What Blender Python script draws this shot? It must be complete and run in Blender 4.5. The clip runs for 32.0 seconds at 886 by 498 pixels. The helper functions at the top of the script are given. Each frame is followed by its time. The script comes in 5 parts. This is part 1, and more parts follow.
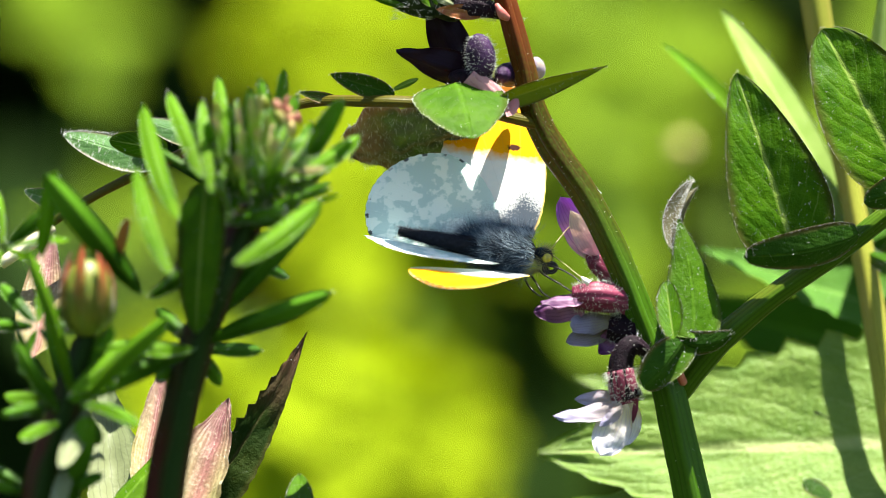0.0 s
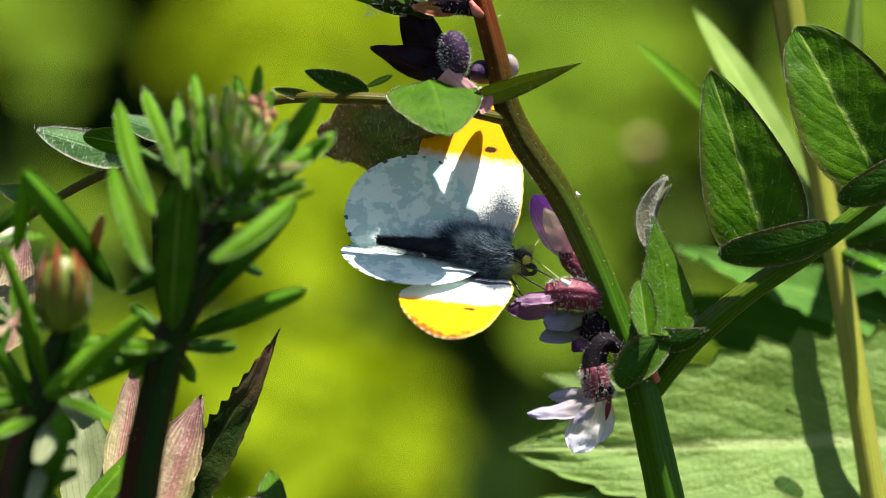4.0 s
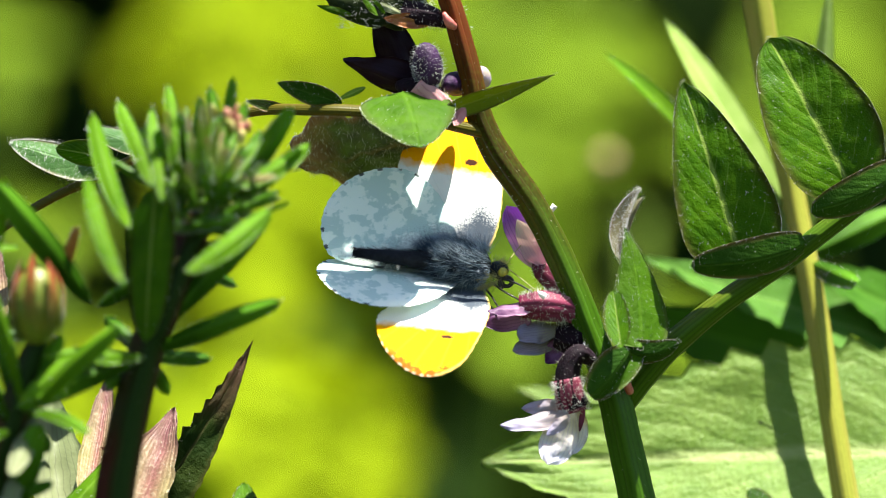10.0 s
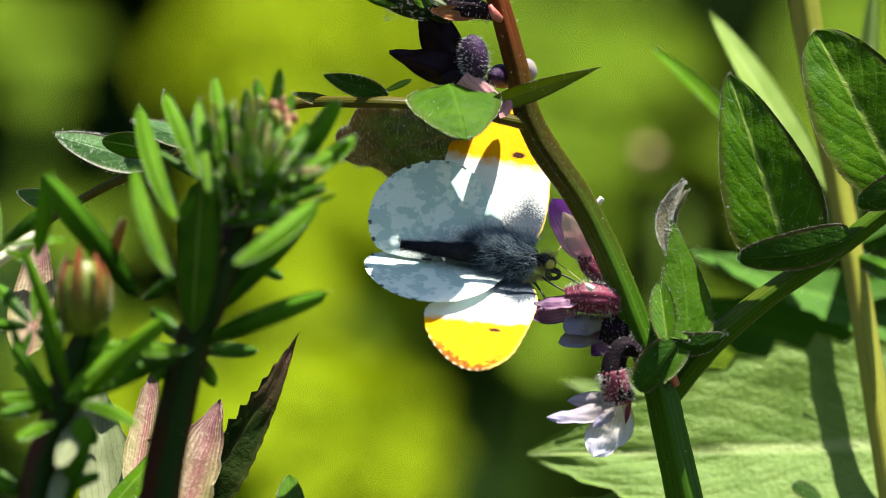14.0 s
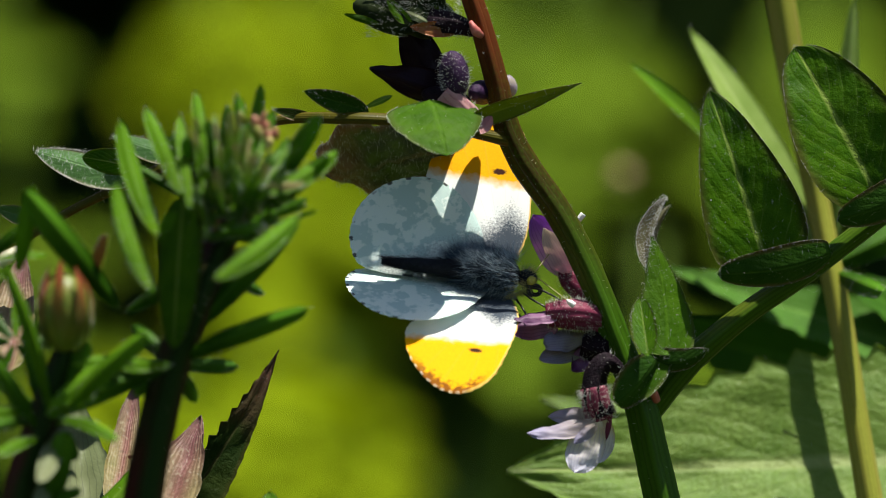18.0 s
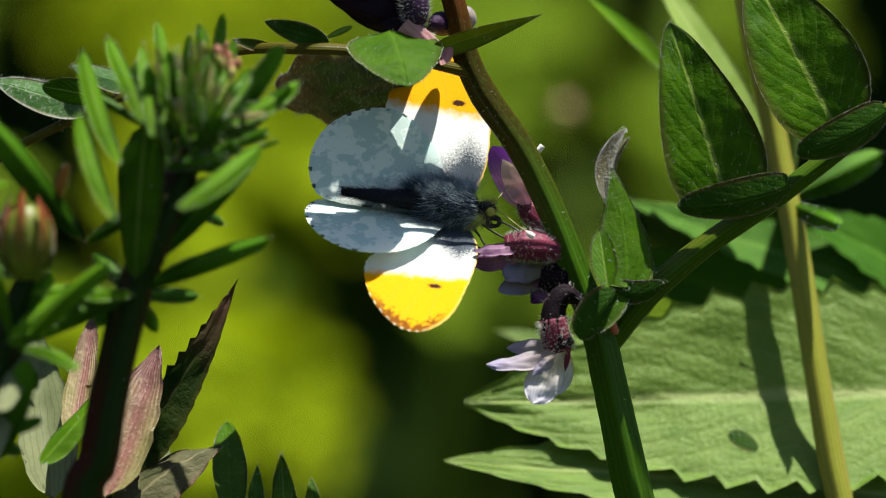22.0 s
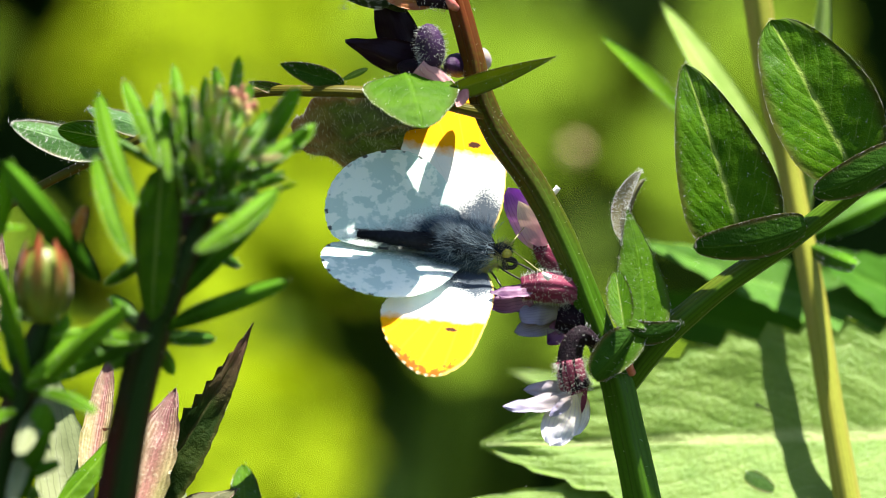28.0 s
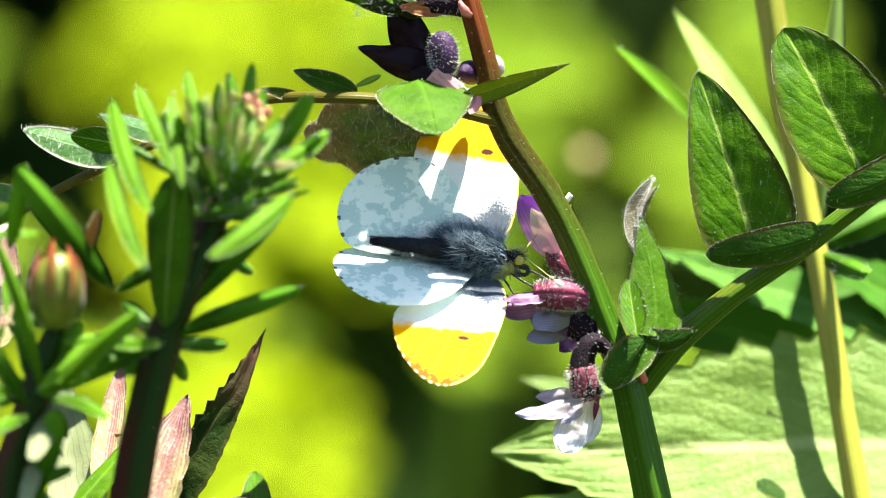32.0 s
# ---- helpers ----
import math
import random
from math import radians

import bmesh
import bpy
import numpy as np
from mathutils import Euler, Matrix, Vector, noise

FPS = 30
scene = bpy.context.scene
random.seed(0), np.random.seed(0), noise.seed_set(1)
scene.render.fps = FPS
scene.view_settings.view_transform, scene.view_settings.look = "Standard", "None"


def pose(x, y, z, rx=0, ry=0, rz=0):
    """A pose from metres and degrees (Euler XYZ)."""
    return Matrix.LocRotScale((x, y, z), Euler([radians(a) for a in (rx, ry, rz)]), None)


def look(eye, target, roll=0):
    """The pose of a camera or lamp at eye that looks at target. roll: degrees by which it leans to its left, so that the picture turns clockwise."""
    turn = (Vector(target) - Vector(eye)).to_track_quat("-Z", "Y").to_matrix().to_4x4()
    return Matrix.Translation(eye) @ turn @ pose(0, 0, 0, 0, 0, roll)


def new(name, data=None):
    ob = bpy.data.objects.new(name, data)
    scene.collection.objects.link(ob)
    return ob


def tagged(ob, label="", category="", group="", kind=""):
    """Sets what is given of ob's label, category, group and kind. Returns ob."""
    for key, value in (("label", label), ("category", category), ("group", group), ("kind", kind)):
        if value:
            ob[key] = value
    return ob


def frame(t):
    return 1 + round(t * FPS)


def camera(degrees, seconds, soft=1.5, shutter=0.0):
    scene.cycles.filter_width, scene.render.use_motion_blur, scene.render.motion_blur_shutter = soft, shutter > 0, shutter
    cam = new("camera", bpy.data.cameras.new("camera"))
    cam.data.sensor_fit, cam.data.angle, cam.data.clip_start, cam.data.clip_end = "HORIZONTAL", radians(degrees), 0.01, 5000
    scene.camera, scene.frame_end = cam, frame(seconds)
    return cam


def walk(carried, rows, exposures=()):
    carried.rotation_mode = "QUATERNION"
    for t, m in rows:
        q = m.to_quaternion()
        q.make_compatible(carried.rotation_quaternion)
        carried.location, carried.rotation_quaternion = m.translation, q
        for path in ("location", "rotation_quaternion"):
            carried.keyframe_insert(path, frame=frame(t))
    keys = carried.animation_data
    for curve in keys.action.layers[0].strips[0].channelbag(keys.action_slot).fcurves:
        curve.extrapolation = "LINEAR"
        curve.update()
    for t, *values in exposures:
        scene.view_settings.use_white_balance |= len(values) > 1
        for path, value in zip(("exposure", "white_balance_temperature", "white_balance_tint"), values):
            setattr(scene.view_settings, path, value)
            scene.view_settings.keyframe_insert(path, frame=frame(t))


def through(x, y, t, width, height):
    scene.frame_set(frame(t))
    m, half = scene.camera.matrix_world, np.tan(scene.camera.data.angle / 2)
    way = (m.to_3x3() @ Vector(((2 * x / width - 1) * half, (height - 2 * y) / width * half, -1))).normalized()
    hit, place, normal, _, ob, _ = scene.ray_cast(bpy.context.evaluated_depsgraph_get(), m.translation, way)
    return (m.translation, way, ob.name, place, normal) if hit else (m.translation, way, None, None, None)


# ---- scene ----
# The eye stands 1.2 m from the flower, which grows 0.45 m above the ground.
EYE, HEIGHT = 1.2, 0.45
GRID = 5.612e-5  # metres in one unit of the plan in the plane of the flower

cam = camera(4.2, 32.0, soft=0.8)
cam.data.dof.use_dof = True
cam.data.dof.focus_distance = 1.2005
cam.data.dof.aperture_fstop = 19.5

# seconds, sway of the eye (x, z) and of the aim (x, z) in millimetres, lean in degrees
SWAY = [
    (0, 12.1, 1.6, -2.92, 0.84, -0.08), (0.5, 11.0, 1.5, -0.68, 2.56, -0.12), (1, 9.9, 1.4, 1.34, 2.62, -0.12),
    (1.5, 8.7, 1.2, 0.24, 1.78, -0.07), (2, 7.6, 1.1, -0.43, 0.29, -0.02), (2.5, 6.5, 1.0, -0.18, 0.08, 0.01),
    (4.5, 3.0, 0.8, -0.12, 1.25, 0.08), (5, 2.1, 0.7, 0.63, 2.66, 0.11), (5.5, 1.2, 0.7, 1.54, 3.61, 0.11),
    (6, 0.3, 0.7, 0.52, 2.21, 0.08), (6.5, 0.3, 0.5, 0.70, 0.79, 0.04), (7, 0.2, 0.4, 1.98, 0.51, -0.03),
    (7.5, 0.2, 0.3, 1.97, 0.17, -0.04), (8, 0.1, 0.2, -0.58, 0.39, -0.05), (8.5, 0.1, 0.1, -1.98, 1.02, -0.01),
    (9, 0.0, -0.0, 0.00, -0.00, 0.00), (9.5, -0.5, -0.2, 0.60, 1.13, 0.00), (10, -1.0, -0.3, 2.40, 1.72, -0.01),
    (10.5, -1.5, -0.5, 2.23, 1.31, -0.03), (11, -2.0, -0.7, -1.20, 2.15, 0.01), (11.5, -2.4, -0.8, -2.16, 2.15, -0.00),
    (12, -2.9, -1.0, -1.12, 1.53, 0.05), (12.5, -3.4, -1.1, 1.38, -1.92, 0.03), (13, -3.9, -1.3, 0.59, -0.37, 0.02),
    (13.5, -4.2, -1.6, -1.40, -0.78, 0.04), (14, -4.4, -1.8, -2.16, 0.96, 0.00), (14.5, -4.7, -2.1, -2.59, 0.51, 0.02),
    (15, -5.0, -2.3, -1.62, 1.81, 0.08), (15.5, -5.2, -2.6, -0.79, 2.83, -0.02), (17.5, -6.5, -4.5, -1.45, 3.30, -0.05),
    (18, -6.9, -4.9, -0.22, 2.57, -0.02), (18.5, -7.2, -5.4, 0.18, 3.17, -0.01), (19, -7.5, -5.9, -0.16, 3.74, 0.06),
    (19.5, -9.0, -5.9, 1.56, 2.98, 0.11), (20, -10.5, -5.9, -0.25, 1.23, 0.14), (20.5, -12.0, -5.9, -1.77, 0.49, 0.04),
    (21, -13.5, -5.9, -1.80, -0.21, 0.08), (21.5, -15.1, -5.9, 0.82, -1.79, 0.15), (22, -16.6, -5.9, 3.86, -4.27, 0.22),
    (22.5, -18.1, -5.9, 4.74, -1.84, 0.20), (23, -19.6, -5.9, 3.50, -0.78, 0.18), (23.5, -19.6, -5.9, 3.30, 1.20, 0.14),
    (24, -19.6, -5.9, 3.21, 0.37, 0.11), (24.5, -19.7, -5.9, -0.20, -0.23, 0.20), (25, -19.7, -5.9, 1.15, -0.92, 0.19),
    (25.5, -19.7, -5.9, 2.81, -0.22, 0.19), (27.5, -19.9, -5.9, 2.81, 1.01, 0.19), (28, -19.9, -5.9, 2.25, -0.12, 0.05),
    (28.5, -20.1, -5.9, -0.00, 0.26, 0.06), (29, -20.3, -5.9, -0.75, -0.16, 0.10), (29.5, -20.5, -5.9, -0.21, -0.63, 0.19),
    (30, -20.7, -5.9, 0.67, -0.18, 0.16), (30.5, -20.9, -5.9, 1.52, 0.91, 0.18), (31, -21.1, -5.9, 1.67, 0.18, 0.14),
    (31.5, -21.3, -5.9, 0.30, 0.60, 0.15), (32, -21.5, -5.9, 1.00, 0.57, 0.20),
]
LIGHT = [(0, 2.21), (1, 1.81), (2, 1.86), (2.5, 1.86), (4.5, 1.41), (5, 1.21), (6, 0.81), (7, 1.46), (8, 1.76), (9, 2.11), (10, 2.11), (11, 1.96), (12, 1.76), (13, 1.61), (14, 1.66), (15, 2.01), (15.5, 1.91), (17.5, 1.11), (18, 0.91), (19, 0.66), (20, 0.56), (21, 1.11), (22, 1.03), (23, 1.08), (24, 1.51), (25, 1.76), (28, 2.11), (29, 2.41), (30, 2.24), (31, 2.36), (32, 2.61)]
walk(cam, [(t, look((ex / 1e3, -EYE, HEIGHT + ez / 1e3), (tx / 1e3, 0, HEIGHT + tz / 1e3), lean))
           for t, ex, ez, tx, tz, lean in SWAY], LIGHT)

# ---- daylight ----
SUN = Vector((0.2, -0.056, 0.975)).normalized()
world = bpy.data.worlds.new("sky")
scene.world = world
world.use_nodes = True
wn = world.node_tree.nodes
sky = wn.new("ShaderNodeTexSky")
sky.sky_type, sky.sun_disc = "NISHITA", False
sky.sun_elevation = math.asin(SUN.z)
sky.sun_rotation = math.atan2(SUN.x, SUN.y)
world.node_tree.links.new(sky.outputs[0], wn["Background"].inputs[0])
wn["Background"].inputs[1].default_value = 0.055
sun = new("sun", bpy.data.lights.new("sun", "SUN"))
sun.data.energy, sun.data.angle, sun.data.color = 5.0, radians(0.53), (1.0, 0.95, 0.84)
sun.matrix_world = look(SUN * 5, (0, 0, 0))


# ---- materials ----
class Nodes:
    """A short hand for node trees."""

    def __init__(self, name):
        self.mat = bpy.data.materials.new(name)
        self.mat.use_nodes = True
        self.tree = self.mat.node_tree
        self.out = self.tree.nodes["Material Output"]
        self.bsdf = self.tree.nodes["Principled BSDF"]

    def add(self, kind, **inputs):
        n = self.tree.nodes.new("ShaderNode" + kind)
        for key, v in inputs.items():
            self.put(n, key.replace("_", " "), v)
        return n

    def put(self, n, key, v):
        key = int(key[1:]) if key[0] == "i" and key[1:].isdigit() else key
        if isinstance(v, bpy.types.NodeSocket):
            self.tree.links.new(v, n.inputs[key])
        else:
            n.inputs[key].default_value = v

    def math(self, op, a, b=0.5, c=0.5):
        n = self.add("Math", i0=a, i1=b, i2=c)
        n.operation = op
        return n.outputs[0]

    def noise(self, scale, detail=3.0, vector=None, rough=0.55):
        n = self.add("TexNoise", Scale=scale, Detail=detail, Roughness=rough)
        n.noise_dimensions = "3D"
        self.tree.links.new(vector if vector else self.add("TexCoord").outputs["Object"], n.inputs["Vector"])
        return n.outputs["Fac"]

    def ramp(self, fac, low, high):
        n = self.add("MapRange", Value=fac, From_Min=low, From_Max=high)
        n.clamp = True
        return n.outputs[0]

    def mix(self, fac, a, b):
        n = self.add("MixRGB", Fac=fac, Color1=a, Color2=b)
        return n.outputs[0]

    def bump(self, height, distance, strength=0.6, under=None):
        n = self.add("Bump", Height=height, Distance=distance, Strength=strength)
        if under:
            self.put(n, "Normal", under)
        return n.outputs[0]

    def uv(self, name="UVMap"):
        n = self.tree.nodes.new("ShaderNodeUVMap")
        n.uv_map = name
        s = self.add("SeparateXYZ", Vector=n.outputs[0])
        return s.outputs[0], s.outputs[1]

    def finish(self, colour, rough, normal=None, through=0.0, through_colour=None, spec=0.5, sheen=0.0):
        self.put(self.bsdf, "Base Color", colour)
        self.put(self.bsdf, "Roughness", rough)
        self.put(self.bsdf, "Specular IOR Level", spec)
        if sheen:
            self.put(self.bsdf, "Sheen Weight", sheen)
            self.put(self.bsdf, "Sheen Roughness", 0.4)
        if normal:
            self.put(self.bsdf, "Normal", normal)
        if through:
            t = self.add("BsdfTranslucent", Color=through_colour if through_colour else colour)
            m = self.add("MixShader", i0=through, i1=self.bsdf.outputs[0], i2=t.outputs[0])
            self.tree.links.new(m.outputs[0], self.out.inputs[0])
        return self.mat


def rgb(r, g, b):
    return (r, g, b, 1.0)


def foliage(name, dark, light, rib, veins=9.0, slant=1.1, rough=0.5, through=0.35, edge=None, relief=1.0, blotch=350.0, spec=0.07, tip=None, vein=0.22, rise=0.18, fade_from=0.55, glow=0.55):
    """A leaf: mottled blade, pale midrib, slanted side veins, coloured edge, translucent."""
    n = Nodes(name)
    u, v = n.uv()
    across = n.math("ABSOLUTE", n.math("SUBTRACT", u, 0.5))
    mott = n.ramp(n.noise(blotch, 4.0), 0.3, 0.7)
    fine = n.noise(6000.0, 2.0)
    colour = n.mix(mott, rgb(*dark), rgb(*light))
    colour = n.mix(n.math("MULTIPLY", fine, 0.35), colour, rgb(*[c * 0.55 for c in dark]))
    if tip:
        fade = n.ramp(n.math("ADD", v, n.math("MULTIPLY", n.noise(260.0, 3.0), 0.4)), fade_from, fade_from + 0.5)
        colour = n.mix(fade, colour, rgb(*tip))
    phase = n.math("MULTIPLY", n.math("SUBTRACT", v, n.math("MULTIPLY", across, slant)), veins)
    phase = n.math("ADD", phase, n.math("MULTIPLY", n.noise(500.0, 2.0), 0.5))
    wave = n.math("ABSOLUTE", n.math("SUBTRACT", n.math("FRACT", phase), 0.5))
    side = n.math("MULTIPLY", n.math("SUBTRACT", 1.0, n.ramp(wave, 0.0, 0.07)), n.ramp(n.noise(450.0), 0.4, 0.6))
    mid = n.math("SUBTRACT", 1.0, n.ramp(across, 0.012, 0.04))
    colour = n.mix(n.math("MULTIPLY", side, vein), colour, rgb(*rib))
    colour = n.mix(n.math("MULTIPLY", mid, 0.75), colour, rgb(*rib))
    if edge:
        rim = n.ramp(n.math("ADD", across, n.math("MULTIPLY", n.noise(900.0), 0.12)), 0.44, 0.54)
        colour = n.mix(n.math("MULTIPLY", rim, 0.8), colour, rgb(*edge))
    cell = n.noise(1600.0, 2.0)
    height = n.math("ADD", n.math("MULTIPLY", fine, 0.5), n.math("ADD", cell, n.math("MULTIPLY", n.ramp(wave, 0.0, 0.3), rise)))
    height = n.math("SUBTRACT", height, n.math("MULTIPLY", mid, 0.6))
    normal = n.bump(height, 0.00007 * relief, 0.6)
    shine = n.mix(glow, colour, rgb(light[0] * 1.7, light[1] * 1.6, light[2] * 0.5))
    return n.finish(colour, rough, normal, through, shine, spec=spec)


def stalk(name, base, stripe, rough=0.4, ridges=2.0, through=0.12, top=None, flush=None):
    """A ridged stem, striped along its length."""
    n = Nodes(name)
    u, v = n.uv()
    wob = n.math("MULTIPLY", n.noise(120.0, 2.0), 0.25)
    line = n.math("ABSOLUTE", n.math("SUBTRACT", n.math("FRACT", n.math("ADD", n.math("MULTIPLY", u, ridges), wob)), 0.5))
    thin = n.math("ABSOLUTE", n.math("SUBTRACT", n.math("FRACT", n.math("MULTIPLY", u, 14.0)), 0.5))
    patch = n.ramp(n.noise(60.0, 2.0), 0.3, 0.6)
    if flush:
        patch = n.math("MULTIPLY", patch, n.ramp(v, *flush))
        ground_tone = n.mix(n.ramp(v, *flush), rgb(*base), rgb(*[c * 0.33 for c in stripe]))
    colour = n.mix(n.math("MULTIPLY", n.ramp(line, 0.12, 0.36), patch), ground_tone if flush else rgb(*base), rgb(*stripe))
    colour = n.mix(n.math("MULTIPLY", n.ramp(thin, 0.25, 0.5), 0.45), colour, rgb(*[c * 0.3 for c in base]))
    colour = n.mix(n.math("MULTIPLY", n.ramp(n.noise(2600.0, 2.0), 0.45, 0.75), 0.25), colour, rgb(*[c * 1.5 for c in base]))
    if top:
        colour = n.mix(n.math("MULTIPLY", n.ramp(v, 0.76, 0.86), 0.75), colour, rgb(*top))
    return n.finish(colour, rough, n.bump(n.math("ADD", n.math("MULTIPLY", n.noise(2500.0), 0.3), thin), 0.00008, 0.6), through, spec=0.1)


def petal_stuff(name, inner, outer, streak, through=0.4, sheen=0.2, spec=0.3):
    n = Nodes(name)
    u, v = n.uv()
    wav = n.noise(700.0, 3.0)
    colour = n.mix(n.ramp(n.math("ADD", v, n.math("MULTIPLY", wav, 0.3)), 0.3, 1.0), rgb(*inner), rgb(*outer))
    line = n.math("ABSOLUTE", n.math("SUBTRACT", n.math("FRACT", n.math("ADD", n.math("MULTIPLY", u, 9.0), wav)), 0.5))
    colour = n.mix(n.math("MULTIPLY", n.math("SUBTRACT", 1.0, n.ramp(line, 0.03, 0.14)), 0.45), colour, rgb(*streak))
    return n.finish(colour, 0.5, n.bump(n.noise(2500.0), 0.0001, 0.4), through, sheen=sheen, spec=spec)


def flushed():
    """A cream-green leaf with a rose band down the middle, mauve towards the tip, scurfy."""
    n = Nodes("pink_flushed_leaf")
    u, v = n.uv()
    wob = n.noise(420.0, 4.0)
    scurf = n.noise(2600.0, 4.0)
    colour = n.mix(n.ramp(wob, 0.35, 0.65), rgb(0.33, 0.27, 0.13), rgb(0.20, 0.19, 0.06))
    band = n.math("ADD", n.math("ABSOLUTE", n.math("SUBTRACT", u, 0.56)), n.math("MULTIPLY", n.math("SUBTRACT", wob, 0.5), 0.22))
    colour = n.mix(n.math("MULTIPLY", n.math("SUBTRACT", 1.0, n.ramp(band, 0.03, 0.26)), 0.7), colour, rgb(0.27, 0.08, 0.10))
    tip = n.ramp(n.math("ADD", v, n.math("MULTIPLY", n.math("SUBTRACT", wob, 0.5), 0.5)), 0.35, 0.9)
    colour = n.mix(n.math("MULTIPLY", tip, 0.9), colour, rgb(0.17, 0.065, 0.075))
    line = n.math("ABSOLUTE", n.math("SUBTRACT", n.math("FRACT", n.math("ADD", n.math("MULTIPLY", u, 11.0), wob)), 0.5))
    colour = n.mix(n.math("MULTIPLY", n.math("SUBTRACT", 1.0, n.ramp(line, 0.03, 0.16)), 0.2), colour, rgb(0.11, 0.07, 0.04))
    colour = n.mix(n.math("MULTIPLY", n.ramp(scurf, 0.55, 0.7), 0.4), colour, rgb(0.46, 0.44, 0.3))
    colour = n.mix(n.math("MULTIPLY", n.ramp(scurf, 0.45, 0.3), 0.5), colour, rgb(0.07, 0.06, 0.03))
    return n.finish(colour, 0.5, n.bump(n.math("ADD", scurf, line), 0.00012, 0.6), 0.25, spec=0.2)


def plain(name, a, b, rough=0.5, scale=1200.0, through=0.0, relief=0.0001, spec=0.4):
    n = Nodes(name)
    colour = n.mix(n.ramp(n.noise(scale, 4.0), 0.3, 0.7), rgb(*a), rgb(*b))
    return n.finish(colour, rough, n.bump(n.noise(scale * 4), relief, 0.5), through, spec=spec)


def fore_stuff():
    """Forewing: white, broad orange tip, dark speckled rim, dark spot, dusky root."""
    n = Nodes("orange_tipped_wing")
    x, y = n.uv()
    a, r = n.uv("rim")
    x, y = n.math("MULTIPLY", n.math("SUBTRACT", x, 0.5), 40.0), n.math("MULTIPLY", n.math("SUBTRACT", y, 0.5), 40.0)
    dust, wob = n.noise(5500.0, 2.0), n.noise(900.0, 2.0)
    white = n.mix(n.ramp(n.noise(700.0), 0.35, 0.65), rgb(0.84, 0.88, 0.88), rgb(0.90, 0.91, 0.89))
    edge = n.math("ADD", n.math("ADD", y, n.math("MULTIPLY", wob, 1.6)), n.math("MULTIPLY", x, 0.12))
    tip = n.ramp(edge, 9.5, 10.6)
    colour = n.mix(tip, white, n.mix(dust, rgb(0.93, 0.40, 0.0), rgb(0.95, 0.56, 0.0)))
    border = n.ramp(n.math("ADD", r, n.math("MULTIPLY", n.math("SUBTRACT", n.noise(2300.0, 2.0), 0.5), 0.55)), 0.86, 0.89)
    border = n.math("MULTIPLY", n.math("MULTIPLY", border, n.ramp(y, 12.8, 15.4)), n.ramp(x, 0.8, -0.6))
    colour = n.mix(n.math("MULTIPLY", border, 0.92), colour, rgb(0.22, 0.06, 0.004))
    dots = n.math("ABSOLUTE", n.math("SUBTRACT", n.math("FRACT", n.math("MULTIPLY", a, 44.0)), 0.5))
    fringe = n.math("MULTIPLY", n.ramp(r, 0.982, 0.988), n.ramp(dots, 0.25, 0.3))
    colour = n.mix(n.math("MULTIPLY", fringe, n.ramp(y, 12.0, 14.0)), colour, rgb(0.85, 0.78, 0.55))
    dx, dy = n.math("DIVIDE", n.math("ADD", x, 1.4), 0.72), n.math("DIVIDE", n.math("SUBTRACT", y, 10.8), 0.4)
    far = n.math("SQRT", n.math("ADD", n.math("MULTIPLY", dx, dx), n.math("MULTIPLY", dy, dy)))
    spot = n.math("SUBTRACT", 1.0, n.ramp(n.math("ADD", far, n.math("MULTIPLY", dust, 0.8)), 1.1, 1.5))
    colour = n.mix(spot, colour, rgb(0.06, 0.02, 0.01))
    root = n.ramp(n.math("SUBTRACT", n.math("ADD", n.math("ABSOLUTE", x), y), n.math("MULTIPLY", dust, 5.0)), 5.0, 2.2)
    colour = n.mix(n.math("MULTIPLY", root, 0.95), colour, rgb(0.035, 0.055, 0.085))
    lead = n.math("MULTIPLY", n.ramp(r, 0.955, 0.985), n.ramp(x, -1.6, -0.6))
    colour = n.mix(n.math("MULTIPLY", lead, n.ramp(y, 1.0, 3.0)), colour, rgb(0.85, 0.6, 0.15))
    ang = n.math("MULTIPLY", n.math("ARCTAN2", x, n.math("ADD", y, 0.6)), 7.0)
    vein = n.math("SUBTRACT", 1.0, n.ramp(n.math("ABSOLUTE", n.math("SUBTRACT", n.math("FRACT", ang), 0.5)), 0.0, 0.06))
    colour = n.mix(n.math("MULTIPLY", vein, 0.06), colour, rgb(0.3, 0.27, 0.2))
    normal = n.bump(n.math("ADD", n.math("MULTIPLY", vein, 0.8), dust), 0.00003, 0.4)
    return n.finish(colour, 0.7, normal, 0.36, colour, spec=0.08)


